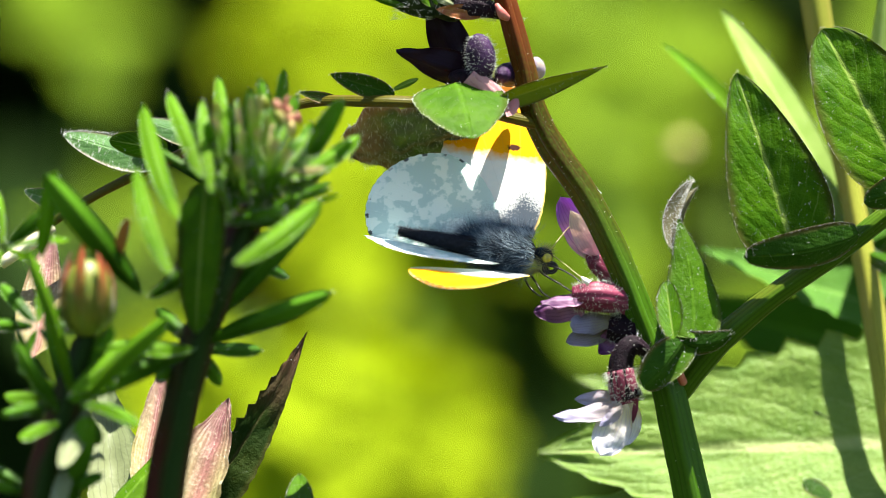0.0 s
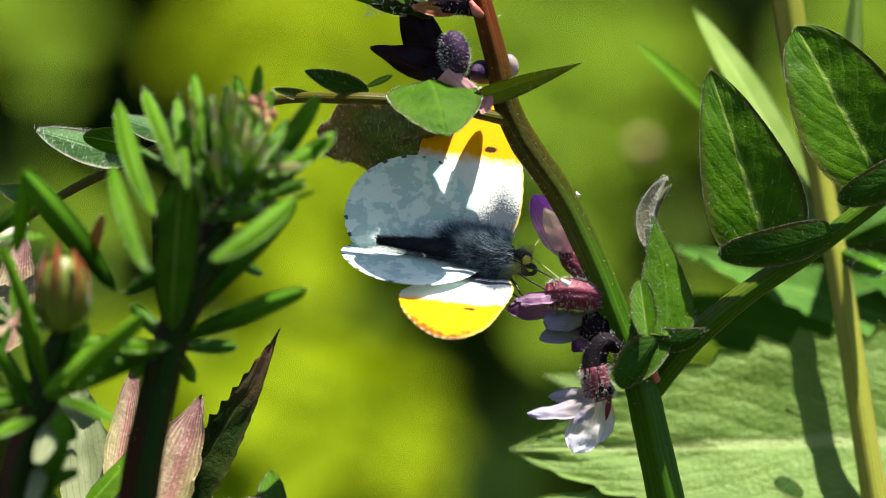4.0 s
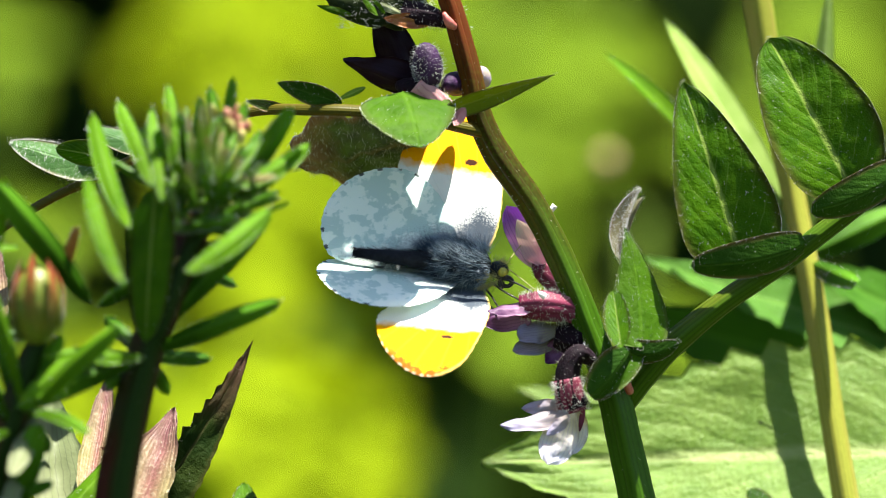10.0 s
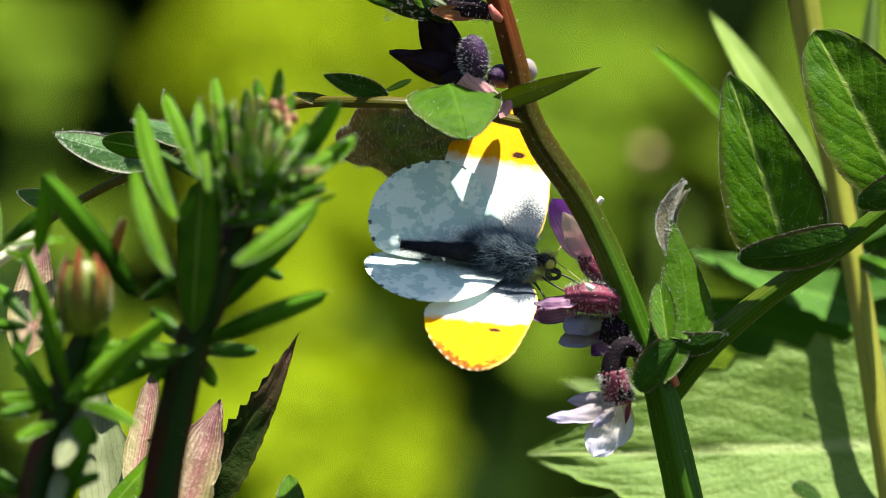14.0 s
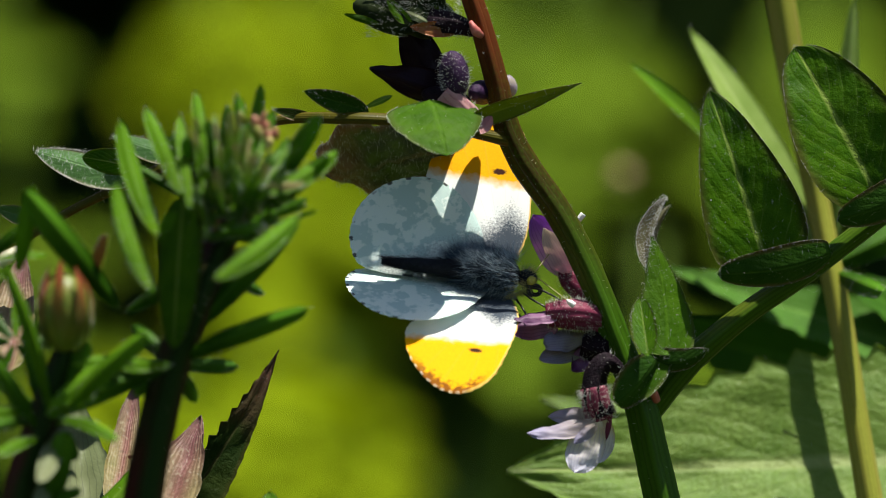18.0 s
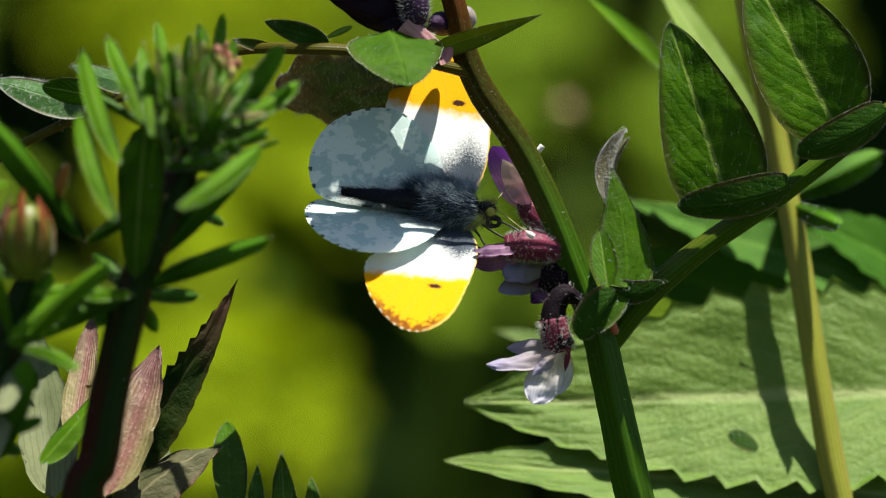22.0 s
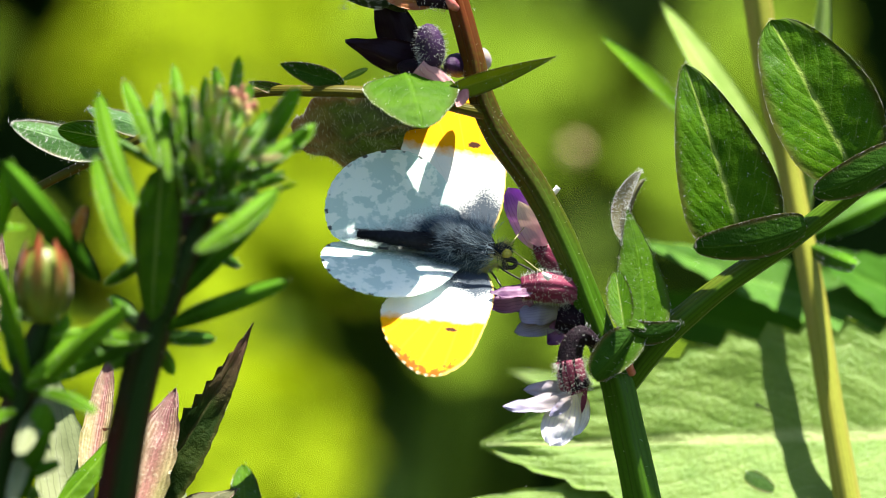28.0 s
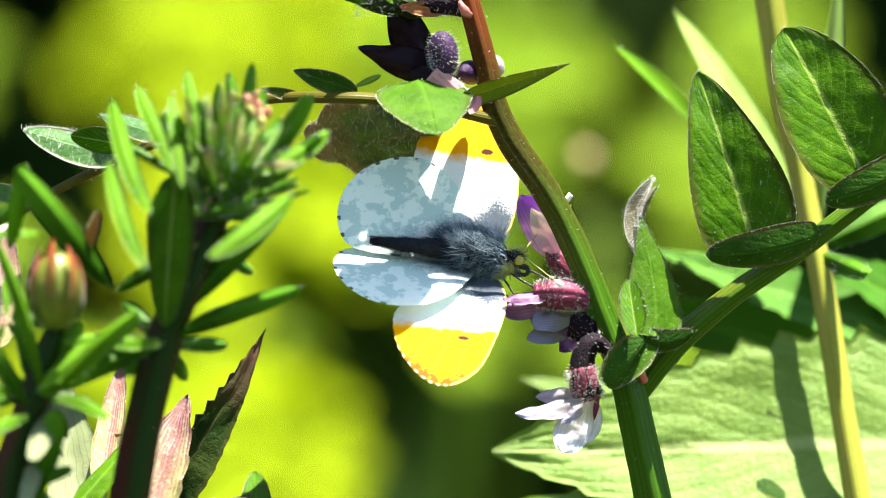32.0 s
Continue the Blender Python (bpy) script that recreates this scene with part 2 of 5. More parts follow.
def hind_stuff():
    """Hindwing: white, marbled grey, dark specks at the rim."""
    n = Nodes("marbled_wing")
    x, y = n.uv()
    a, r = n.uv("rim")
    x, y = n.math("MULTIPLY", n.math("SUBTRACT", x, 0.5), 40.0), n.math("MULTIPLY", n.math("SUBTRACT", y, 0.5), 40.0)
    dust = n.noise(5500.0, 2.0)
    marble = n.noise(480.0, 2.5, rough=0.7)
    marble2 = n.noise(1500.0, 2.0)
    m = n.ramp(n.math("ADD", marble, n.math("MULTIPLY", marble2, 0.25)), 0.59, 0.65)
    colour = n.mix(n.math("MULTIPLY", m, 0.5), rgb(0.88, 0.96, 0.92), rgb(0.36, 0.58, 0.57))
    specks = n.math("ABSOLUTE", n.math("SUBTRACT", n.math("FRACT", n.math("MULTIPLY", a, 17.0)), 0.5))
    speck = n.math("MULTIPLY", n.ramp(n.math("ADD", r, n.math("MULTIPLY", dust, 0.05)), 0.97, 0.985), n.ramp(specks, 0.16, 0.1))
    speck = n.math("MULTIPLY", n.math("MULTIPLY", speck, n.ramp(n.noise(260.0), 0.45, 0.5)), n.ramp(x, -4.0, -5.5))
    colour = n.mix(n.math("MULTIPLY", speck, 0.9), colour, rgb(0.03, 0.03, 0.035))
    root = n.ramp(n.math("SUBTRACT", n.math("ADD", n.math("ABSOLUTE", n.math("MULTIPLY", x, 0.5)), y), n.math("MULTIPLY", dust, 4.0)), 4.0, 0.0)
    colour = n.mix(n.math("MULTIPLY", root, 0.85), colour, rgb(0.05, 0.06, 0.08))
    ang = n.math("MULTIPLY", n.math("ARCTAN2", y, n.math("SUBTRACT", 0.6, x)), 8.0)
    vein = n.math("SUBTRACT", 1.0, n.ramp(n.math("ABSOLUTE", n.math("SUBTRACT", n.math("FRACT", ang), 0.5)), 0.0, 0.06))
    normal = n.bump(n.math("ADD", n.math("MULTIPLY", vein, 0.8), dust), 0.00003, 0.4)
    return n.finish(colour, 0.7, normal, 0.36, colour, spec=0.08)


VETCH = foliage("vetch_leaf", (0.034, 0.108, 0.002), (0.078, 0.19, 0.004), (0.26, 0.36, 0.07), 7, 0.9, 0.42, 0.4, (0.045, 0.035, 0.01), 3.0, 500, vein=0.36, rise=0.4)
VETCH_PALE = foliage("vetch_leaf_pale", (0.04, 0.115, 0.003), (0.075, 0.175, 0.006), (0.075, 0.175, 0.008), 6, 0.9, 0.5, 0.4, (0.07, 0.10, 0.02), 3.0, vein=0.12)
VETCH_DOWNY = foliage("vetch_leaf_downy", (0.05, 0.14, 0.035), (0.10, 0.21, 0.07), (0.14, 0.26, 0.1), 6, 0.9, 0.45, 0.35, (0.16, 0.12, 0.08), 2.0)
VETCH_OLIVE = foliage("vetch_leaf_olive", (0.10, 0.16, 0.006), (0.17, 0.22, 0.01), (0.22, 0.26, 0.03), 6, 0.9, 0.45, 0.35, (0.06, 0.04, 0.01), 2.5)
VETCH_BROWN = foliage("vetch_leaf_bronze", (0.012, 0.02, 0.003), (0.07, 0.13, 0.008), (0.12, 0.09, 0.03), 5, 0.9, 0.4, 0.12, (0.26, 0.15, 0.09), 3.0, 170)
# Undersides turned from the sun: their shade is put into this darker colour.
VETCH_UNDER_SHADE = foliage("vetch_leaf_underside_shade", (0.014, 0.05, 0.003), (0.03, 0.085, 0.005), (0.04, 0.10, 0.008), 6, 0.9, 0.6, 0.14, (0.11, 0.08, 0.03), 2.5, 400, vein=0.05)
VETCH_ROLLED = foliage("rolled_leaf_tip", (0.10, 0.10, 0.05), (0.24, 0.22, 0.14), (0.12, 0.08, 0.05), 5, 0.9, 0.5, 0.25, (0.09, 0.04, 0.03), 3.0, 300)
VETCH_BRONZE = foliage("vetch_leaf_sunlit_bronze", (0.003, 0.008, 0.001), (0.10, 0.19, 0.006), (0.14, 0.10, 0.03), 5, 0.9, 0.3, 0.14, (0.30, 0.14, 0.06), 6.0, 420, spec=0.6, glow=0.1, tip=(0.36, 0.17, 0.10), fade_from=0.8)
VETCH_STEM = stalk("vetch_stem", (0.042, 0.095, 0.004), (0.075, 0.09, 0.006), 0.36)
VETCH_MAIN = stalk("vetch_main_stem", (0.04, 0.105, 0.005), (0.085, 0.055, 0.005), 0.36, top=(0.13, 0.028, 0.008), flush=(0.52, 0.66))
VETCH_RIB = stalk("vetch_leaf_stalk", (0.07, 0.065, 0.005), (0.12, 0.06, 0.008), 0.45)
HERB_STEM = stalk("herb_stem", (0.10, 0.18, 0.015), (0.12, 0.17, 0.02), 0.7)
# One leaf in a dim and a lit copy: shade and sunlight are coloured in.
CLEAVERS = foliage("cleavers_leaf_dim", (0.018, 0.066, 0.002), (0.042, 0.125, 0.003), (0.10, 0.25, 0.02), 3, 0.3, 0.4, 0.4, tip=(0.09, 0.24, 0.012))
CLEAVERS_LIT = foliage("cleavers_leaf_lit", (0.055, 0.155, 0.003), (0.12, 0.25, 0.007), (0.2, 0.36, 0.04), 3, 0.3, 0.45, 0.5, tip=(0.13, 0.3, 0.012))
CLEAVERS_YOUNG = foliage("cleavers_young_leaf", (0.12, 0.28, 0.025), (0.22, 0.36, 0.06), (0.36, 0.42, 0.14), 3, 0.3, 0.4, 0.45, tip=(0.36, 0.28, 0.15))
CLEAVERS_STEM = stalk("cleavers_stem", (0.010, 0.03, 0.003), (0.06, 0.010, 0.007), 0.6, 2, 0.05)
BRANCH_SHADE = plain("shaded_bark", (0.006, 0.005, 0.003), (0.014, 0.011, 0.006), 0.9, 200, spec=0.05)
CLEAVERS_PALE = stalk("cleavers_pale_stem", (0.27, 0.29, 0.04), (0.36, 0.31, 0.07), 0.45, 2, 0.25)
# Sunlight on one end of the vetch leaf stalk, put into a near-white colour.
SUNLIT_STALK = plain("sunlit_stalk", (0.5, 0.48, 0.32), (0.66, 0.62, 0.45), 0.5, 1500, 0.2)
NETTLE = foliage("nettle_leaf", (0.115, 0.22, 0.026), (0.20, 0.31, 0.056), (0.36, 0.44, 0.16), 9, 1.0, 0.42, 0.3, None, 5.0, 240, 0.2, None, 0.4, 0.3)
# Two darker copies of the nettle leaf, with the shade of the back leaves coloured in.
NETTLE_HALF_SHADE = foliage("nettle_leaf_half_shade", (0.05, 0.15, 0.012), (0.085, 0.21, 0.022), (0.14, 0.28, 0.05), 9, 1.0, 0.45, 0.25, None, 4.0, 200)
NETTLE_SHADE = foliage("nettle_leaf_shade", (0.03, 0.10, 0.006), (0.05, 0.15, 0.01), (0.08, 0.2, 0.02), 9, 1.0, 0.5, 0.2, None, 2.0, 140)
RUSSET = foliage("russet_leaf", (0.010, 0.03, 0.003), (0.04, 0.065, 0.01), (0.06, 0.06, 0.02), 7, 0.8, 0.6, 0.25, (0.05, 0.05, 0.01), 3.0, 220, tip=(0.2, 0.09, 0.07), fade_from=0.8)
PINK = flushed()
GREYISH = petal_stuff("downy_leaf", (0.24, 0.27, 0.13), (0.15, 0.19, 0.08), (0.09, 0.11, 0.05), 0.3, 0.3, 0.2)
DOWNY_DARK = foliage("old_downy_leaf", (0.05, 0.06, 0.025), (0.16, 0.15, 0.08), (0.2, 0.18, 0.1), 8, 0.8, 0.6, 0.2, (0.12, 0.07, 0.05), 3.0, 200)
# Long cleavers leaves with the sun on them, brightened through a paler colour.
LANCE = foliage("lance_leaf_lit", (0.22, 0.34, 0.07), (0.32, 0.44, 0.12), (0.5, 0.6, 0.24), 3, 0.3, 0.45, 0.4)
# Herb leaves in a sunlit and a duller tone; patch brightness comes from colour.
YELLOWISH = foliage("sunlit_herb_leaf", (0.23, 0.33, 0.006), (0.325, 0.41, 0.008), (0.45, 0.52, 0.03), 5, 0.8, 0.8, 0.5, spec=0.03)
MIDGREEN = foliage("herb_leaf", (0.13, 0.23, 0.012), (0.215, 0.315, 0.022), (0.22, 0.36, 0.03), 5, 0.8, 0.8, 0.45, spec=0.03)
# Hedge gaps lie in deep shade, so that darkness is put into this colour.
HEDGE_SHADE = foliage("hedge_leaf_shade", (0.006, 0.016, 0.002), (0.012, 0.03, 0.003), (0.02, 0.05, 0.006), 5, 0.8, 0.8, 0.1, spec=0.05)
HAIR = plain("plant_hair", (0.7, 0.72, 0.66), (0.8, 0.8, 0.75), 0.3, 2000, 0.3)
CALYX = petal_stuff("magenta_calyx", (0.25, 0.04, 0.085), (0.14, 0.012, 0.04), (0.04, 0.003, 0.012), 0.15, 0.0)
DARKBUD = plain("dark_bud", (0.006, 0.012, 0.003), (0.02, 0.03, 0.007), 0.8, 900, spec=0.1)
MAROON = plain("dark_calyx", (0.004, 0.002, 0.0045), (0.013, 0.004, 0.010), 0.7, 1200, 0.05, 0.0004, spec=0.15)
PURPLE = petal_stuff("purple_petal", (0.76, 0.56, 0.56), (0.38, 0.13, 0.58), (0.12, 0.02, 0.22))
ROSE = petal_stuff("rose_petal", (0.60, 0.26, 0.28), (0.62, 0.34, 0.34), (0.36, 0.08, 0.20))
CREAM = petal_stuff("cream_petal", (0.72, 0.44, 0.52), (0.80, 0.72, 0.62), (0.50, 0.22, 0.50))
MAUVE = petal_stuff("mauve_petal", (0.34, 0.16, 0.28), (0.075, 0.014, 0.085), (0.04, 0.006, 0.035), 0.25)
VIOLETBUD = plain("violet_bud", (0.010, 0.004, 0.016), (0.04, 0.014, 0.055), 0.6, 900, 0.1, 0.0003, spec=0.2)
PURPLE_DARK = petal_stuff("dark_petal", (0.008, 0.002, 0.006), (0.010, 0.0025, 0.009), (0.004, 0.001, 0.003), 0.06, 0.0, 0.12)
LILAC_DULL = petal_stuff("dull_lilac_petal", (0.22, 0.20, 0.10), (0.30, 0.28, 0.42), (0.14, 0.09, 0.20))
LILAC = petal_stuff("lilac_petal", (0.42, 0.36, 0.30), (0.38, 0.36, 0.52), (0.25, 0.18, 0.42))
PALE_PETAL = petal_stuff("white_petal", (0.75, 0.68, 0.45), (0.74, 0.74, 0.84), (0.4, 0.34, 0.55))
RED = plain("red_stipule", (0.34, 0.03, 0.03), (0.5, 0.2, 0.16), 0.4)
BUDGREEN = plain("bud_green", (0.10, 0.16, 0.012), (0.20, 0.21, 0.02), 0.45, 700, 0.25)
BUDSEPAL = petal_stuff("bud_sepal", (0.12, 0.18, 0.015), (0.30, 0.05, 0.010), (0.34, 0.30, 0.06))
BUDPINK = plain("bud_pink", (0.42, 0.10, 0.09), (0.5, 0.26, 0.16), 0.5, 900, 0.25)
BUDRED = plain("bud_red", (0.24, 0.03, 0.008), (0.30, 0.15, 0.03), 0.45, 900, 0.25)
FORE, HIND = fore_stuff(), hind_stuff()
BODY = plain("dark_body", (0.004, 0.005, 0.008), (0.012, 0.014, 0.02), 0.7, 2500, spec=0.15)
FUR = plain("slate_fur", (0.006, 0.012, 0.024), (0.09, 0.14, 0.19), 0.6, 700, spec=0.15)
FUR_BLUE = plain("blue_grey_fur", (0.09, 0.14, 0.19), (0.40, 0.50, 0.56), 0.5, 900)
FUR_PALE = plain("pale_fur", (0.26, 0.22, 0.04), (0.55, 0.5, 0.26), 0.45, 900, 0.2)
EYEGREEN = plain("mottled_eye", (0.25, 0.24, 0.03), (0.5, 0.45, 0.06), 0.2, 3500)
BLACK = plain("black_chitin", (0.008, 0.008, 0.008), (0.02, 0.018, 0.015), 0.3, 3000)
WHITE = plain("white_club", (0.7, 0.7, 0.66), (0.8, 0.8, 0.78), 0.4, 3000)
PINK_DRY = plain("dull_straw", (0.45, 0.36, 0.12), (0.55, 0.42, 0.18), 0.6, 2000)
DARK_BACKING = plain("dark_backing", (0.008, 0.012, 0.004), (0.016, 0.026, 0.006), 0.9, 30, 0, 0.01)
def earth():
    """Dark soil, patchily grown over with moss."""
    n = Nodes("mossy_soil")
    clods = n.noise(60.0, 5.0)
    moss = n.ramp(n.noise(5.0, 4.0), 0.42, 0.6)
    soil = n.mix(clods, rgb(0.022, 0.016, 0.010), rgb(0.055, 0.042, 0.024))
    green = n.mix(n.noise(220.0, 3.0), rgb(0.02, 0.045, 0.006), rgb(0.05, 0.09, 0.012))
    return n.finish(n.mix(moss, soil, green), 0.95, n.bump(clods, 0.02, 0.7), spec=0.1)


SOIL = earth()


# ---- shapes ----
def at(u, v, d=0.0):
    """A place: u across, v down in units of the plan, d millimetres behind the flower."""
    k = GRID * (1 + d / (EYE * 1e3))
    return Vector(((u - 784) * k, d / 1e3, HEIGHT + (441 - v) * k))


def part(name, bm, material, parent, label="", smooth=True, kind=""):
    """Links a bmesh, given in world places, as one mesh object under a thing or a part."""
    origin = ORIGIN.get(parent.name, Vector())
    bmesh.ops.translate(bm, verts=bm.verts, vec=-origin)
    me = bpy.data.meshes.new(name)
    bm.to_mesh(me)
    bm.free()
    me.materials.append(material)
    if smooth:
        me.shade_smooth()
    ob = new(name, me)
    ob.parent = parent
    ORIGIN[ob.name] = origin
    return tagged(ob, label, kind=kind)


ORIGIN = {}


def thing(name, place, label, category, group="", kind=""):
    ob = new(name)
    ob.location = place
    ob.empty_display_size = 0.01
    ORIGIN[ob.name] = Vector(place)
    return tagged(ob, label, category, group, kind)


def curve(pts, steps):
    """Smooth places through a few given ones."""
    p = [Vector(q) for q in pts]
    p = [p[0] * 2 - p[1]] + p + [p[-1] * 2 - p[-2]]
    out = []
    for i in range(1, len(p) - 2):
        a, b, c, d = p[i - 1:i + 3]
        for k in range(steps):
            t = k / steps
            out.append(0.5 * (2 * b + (c - a) * t + (2 * a - 5 * b + 4 * c - d) * t * t + (3 * b - a - 3 * c + d) * t ** 3))
    out.append(p[-2])
    return out


def tube(bm, pts, radii, sides=12, steps=6, ridge=0.0, ridges=4, rough=0.0):
    """A tapering, ridged tube along a smooth curve, with closed ends."""
    line = curve(pts, steps)
    uv = bm.loops.layers.uv.get("UVMap") or bm.loops.layers.uv.new("UVMap")
    r_at = np.interp(np.linspace(0, len(radii) - 1, len(line)), range(len(radii)), radii)
    ref, rings = Vector((0, -1, 0.02)), []
    for i, p in enumerate(line):
        d = (line[min(i + 1, len(line) - 1)] - line[max(i - 1, 0)]).normalized()
        s = d.cross(ref)
        s = s.normalized() if s.length > 0.05 else d.orthogonal().normalized()
        n = s.cross(d)
        ring = []
        for k in range(sides):
            a = math.tau * k / sides
            r = r_at[i] * (1 + ridge * math.cos(a * ridges)) * (1 + rough * noise.noise(p * 400 + Vector((k * 0.3, 0, 0))))
            ring.append(bm.verts.new(p + (s * math.cos(a) + n * math.sin(a)) * r))
        rings.append(ring)
    total = len(rings) - 1
    for i in range(total):
        for k in range(sides):
            f = bm.faces.new((rings[i][k], rings[i][(k + 1) % sides], rings[i + 1][(k + 1) % sides], rings[i + 1][k]))
            for loop, (a, b) in zip(f.loops, ((k, i), (k + 1, i), (k + 1, i + 1), (k, i + 1))):
                loop[uv].uv = (a / sides, b / total)
    bm.faces.new(rings[0][::-1])
    bm.faces.new(rings[-1])
    return bm


def egg(bm, centre, along, radius, squash=1.0, seg=14):
    """An egg with its long half axis `along`."""
    along = Vector(along)
    length = along.length
    q = along.to_track_quat("Z", "Y").to_matrix().to_4x4()
    m = Matrix.Translation(centre) @ q @ Matrix.Diagonal((radius, radius * squash, length, 1))
    bmesh.ops.create_uvsphere(bm, u_segments=seg, v_segments=max(6, seg * 2 // 3), radius=1.0, matrix=m, calc_uvs=True)
    return bm


def blade(bm, base, tip, width, face=(0, -1, 0), fold=15.0, bow=0.0, curl=0.0, twist=0.0, wide=0.8, blunt=0.7,
          n=18, m=8, teeth=0, tooth=0.25, saw_side=0, thick=0.00012, wave=0.0, quilt=0.0, seed=0.0, bowside=0.0):
    """A leaf blade or petal from base to tip: folded along its midrib, bowed, curled and twisted, with thickness.
    Gives back the places and normals of its upper side, for hairs."""
    uv = bm.loops.layers.uv.get("UVMap") or bm.loops.layers.uv.new("UVMap")
    base, tip = Vector(base), Vector(tip)
    length = (tip - base).length
    a = (tip - base) / length
    side0 = a.cross(Vector(face)).normalized()
    up0 = side0.cross(a)
    f = radians(fold)
    if teeth:
        n = teeth * 4
    top, low, spots = [], [], []
    for i in range(n + 1):
        t = i / n
        prof = max(math.sin(math.pi * min(max(t, 0.0), 1.0) ** wide), 0.0) ** blunt
        prof = max(prof, 0.03)
        saw = 1.0 - tooth * (1.0 - (t * teeth + 0.02) % 1.0) * (0.75 + 0.5 * abs(math.sin(seed + 3.1 * int(t * teeth)))) if teeth else 1.0
        turn = Matrix.Rotation(radians(twist) * t, 3, a)
        side, up = turn @ side0, turn @ up0
        mid = base + a * length * t + up0 * length * (bow * 4 * t * (1 - t) + curl * t ** 3) + side0 * length * bowside * 4 * t * (1 - t)
        row, row2 = [], []
        for j in range(m + 1):
            s = 2 * j / m - 1
            hw = width / 2 * prof * (1 - (1 - saw) * abs(s) ** 3 * (0.15 if s * saw_side < 0 else 1))
            lift = abs(s) * hw * math.sin(f) + wave * width * abs(s) * math.sin(t * 14 + seed + 2 * s)
            if quilt:
                lift += quilt * width * noise.noise(Vector((s * 3.2 + seed, t * 9, seed)))
            p = mid + side * s * hw * math.cos(f) + up * lift
            slope = (up - side * (math.copysign(math.tan(f), s) if s else 0)).normalized()
            row.append(bm.verts.new(p))
            edge = thick * (0.25 if j in (0, m) or i in (0, n) else 1.0)
            row2.append(bm.verts.new(p - up * edge))
            spots.append((p, slope, abs(s)))
        top.append(row)
        low.append(row2)

    def quad(vs, uvs):
        face_ = bm.faces.new(vs)
        for loop, c in zip(face_.loops, uvs):
            loop[uv].uv = c
    for i in range(n):
        for j in range(m):
            c = [(j / m, i / n), ((j + 1) / m, i / n), ((j + 1) / m, (i + 1) / n), (j / m, (i + 1) / n)]
            quad((top[i][j], top[i][j + 1], top[i + 1][j + 1], top[i + 1][j]), c)
            quad((low[i + 1][j], low[i + 1][j + 1], low[i][j + 1], low[i][j]), c[::-1])
        for j, flip in ((0, 1), (m, 0)):
            vs = (top[i][j], top[i + 1][j], low[i + 1][j], low[i][j])
            c = [(j / m, i / n), (j / m, (i + 1) / n), (j / m, (i + 1) / n), (j / m, i / n)]
            quad(vs if not flip else vs[::-1], c if not flip else c[::-1])
    for i in (0, n):
        for j in range(m):
            vs = (top[i][j], low[i][j], low[i][j + 1], top[i][j + 1])
            c = [(j / m, i / n)] * 4
            quad(vs if i else vs[::-1], c)
    return spots


def hair(bm, root, way, length, radius=0.000018):
    """One fine hair, a thin three-sided spike."""
    d = Vector(way).normalized()
    s = d.orthogonal().normalized() * radius
    q = d.cross(s)
    ring = [bm.verts.new(root + s), bm.verts.new(root - s * 0.5 + q * 0.87), bm.verts.new(root - s * 0.5 - q * 0.87)]
    end = bm.verts.new(root + d * length)
    for k in range(3):
        bm.faces.new((ring[k], ring[(k + 1) % 3], end))


def down(spots, rng, count, length, rim=0.0, droop=(0, 0, 0), thick=0.000014):
    """Many hairs on a blade; rim is the share that stands on its edge."""
    bm = bmesh.new()
    edge = [s for s in spots if s[2] > 0.97]
    for _ in range(count):
        if edge and rng.random() < rim:
            k = rng.randrange(len(edge) - 2)
            (p, nrm, _e), (p2, _n, _f) = edge[k], edge[k + 2]
            p = p.lerp(p2, rng.random()) if (p2 - p).length < 0.004 else p
        else:
            p, nrm, _e = rng.choice(spots)
            p = p + Vector([rng.uniform(-1, 1) for _k in range(3)]) * 0.0003
        way = nrm + Vector([rng.uniform(-0.6, 0.6) for _k in range(3)]) + Vector(droop)
        hair(bm, p, way, length * rng.uniform(0.5, 1.3), thick)
    return bm


def along_line(line, rng, count, radius, length, bm=None):
    """Hairs that stand off a stem or calyx."""
    bm = bm or bmesh.new()
    for _ in range(count):
        k = rng.randrange(len(line) - 1)
        p = line[k].lerp(line[k + 1], rng.random())
        d = (line[k + 1] - line[k]).normalized()
        w = Vector([rng.gauss(0, 1) for _k in range(3)])
        w = (w - d * w.dot(d)).normalized()
        if isinstance(radius, list):
            where = (k + 0.5) / (len(line) - 1) * (len(radius) - 1)
            j = min(int(where), len(radius) - 2)
            off = radius[j] + (radius[j + 1] - radius[j]) * (where - j)
        else:
            off = radius
        hair(bm, p + w * off * 0.95, w + d * rng.uniform(-0.5, 0.5), length * rng.uniform(0.5, 1.3))
    return bm


# ---- ground and far hedge ----
def ground():
    bm = bmesh.new()
    size, cells = 300.0, 60
    grid = [[None] * (cells + 1) for _ in range(cells + 1)]
    for i in range(cells + 1):
        for j in range(cells + 1):
            x, y = [math.copysign(abs(2 * k / cells - 1) ** 4, 2 * k / cells - 1) * size for k in (i, j)]
            z = 0.015 * noise.noise(Vector((x * 4, y * 4, 0))) if abs(x) + abs(y) < 8 else 0.0
            grid[i][j] = bm.verts.new((x, y, z))
    for i in range(cells):
        for j in range(cells):
            bm.faces.new((grid[i][j], grid[i + 1][j], grid[i + 1][j + 1], grid[i][j + 1]))
    me = bpy.data.meshes.new("ground")
    bm.to_mesh(me)
    bm.free()
    me.materials.append(SOIL)
    me.shade_smooth()
    tagged(new("ground", me), "dark mossy soil under the wild plants", "ground", kind="structure")


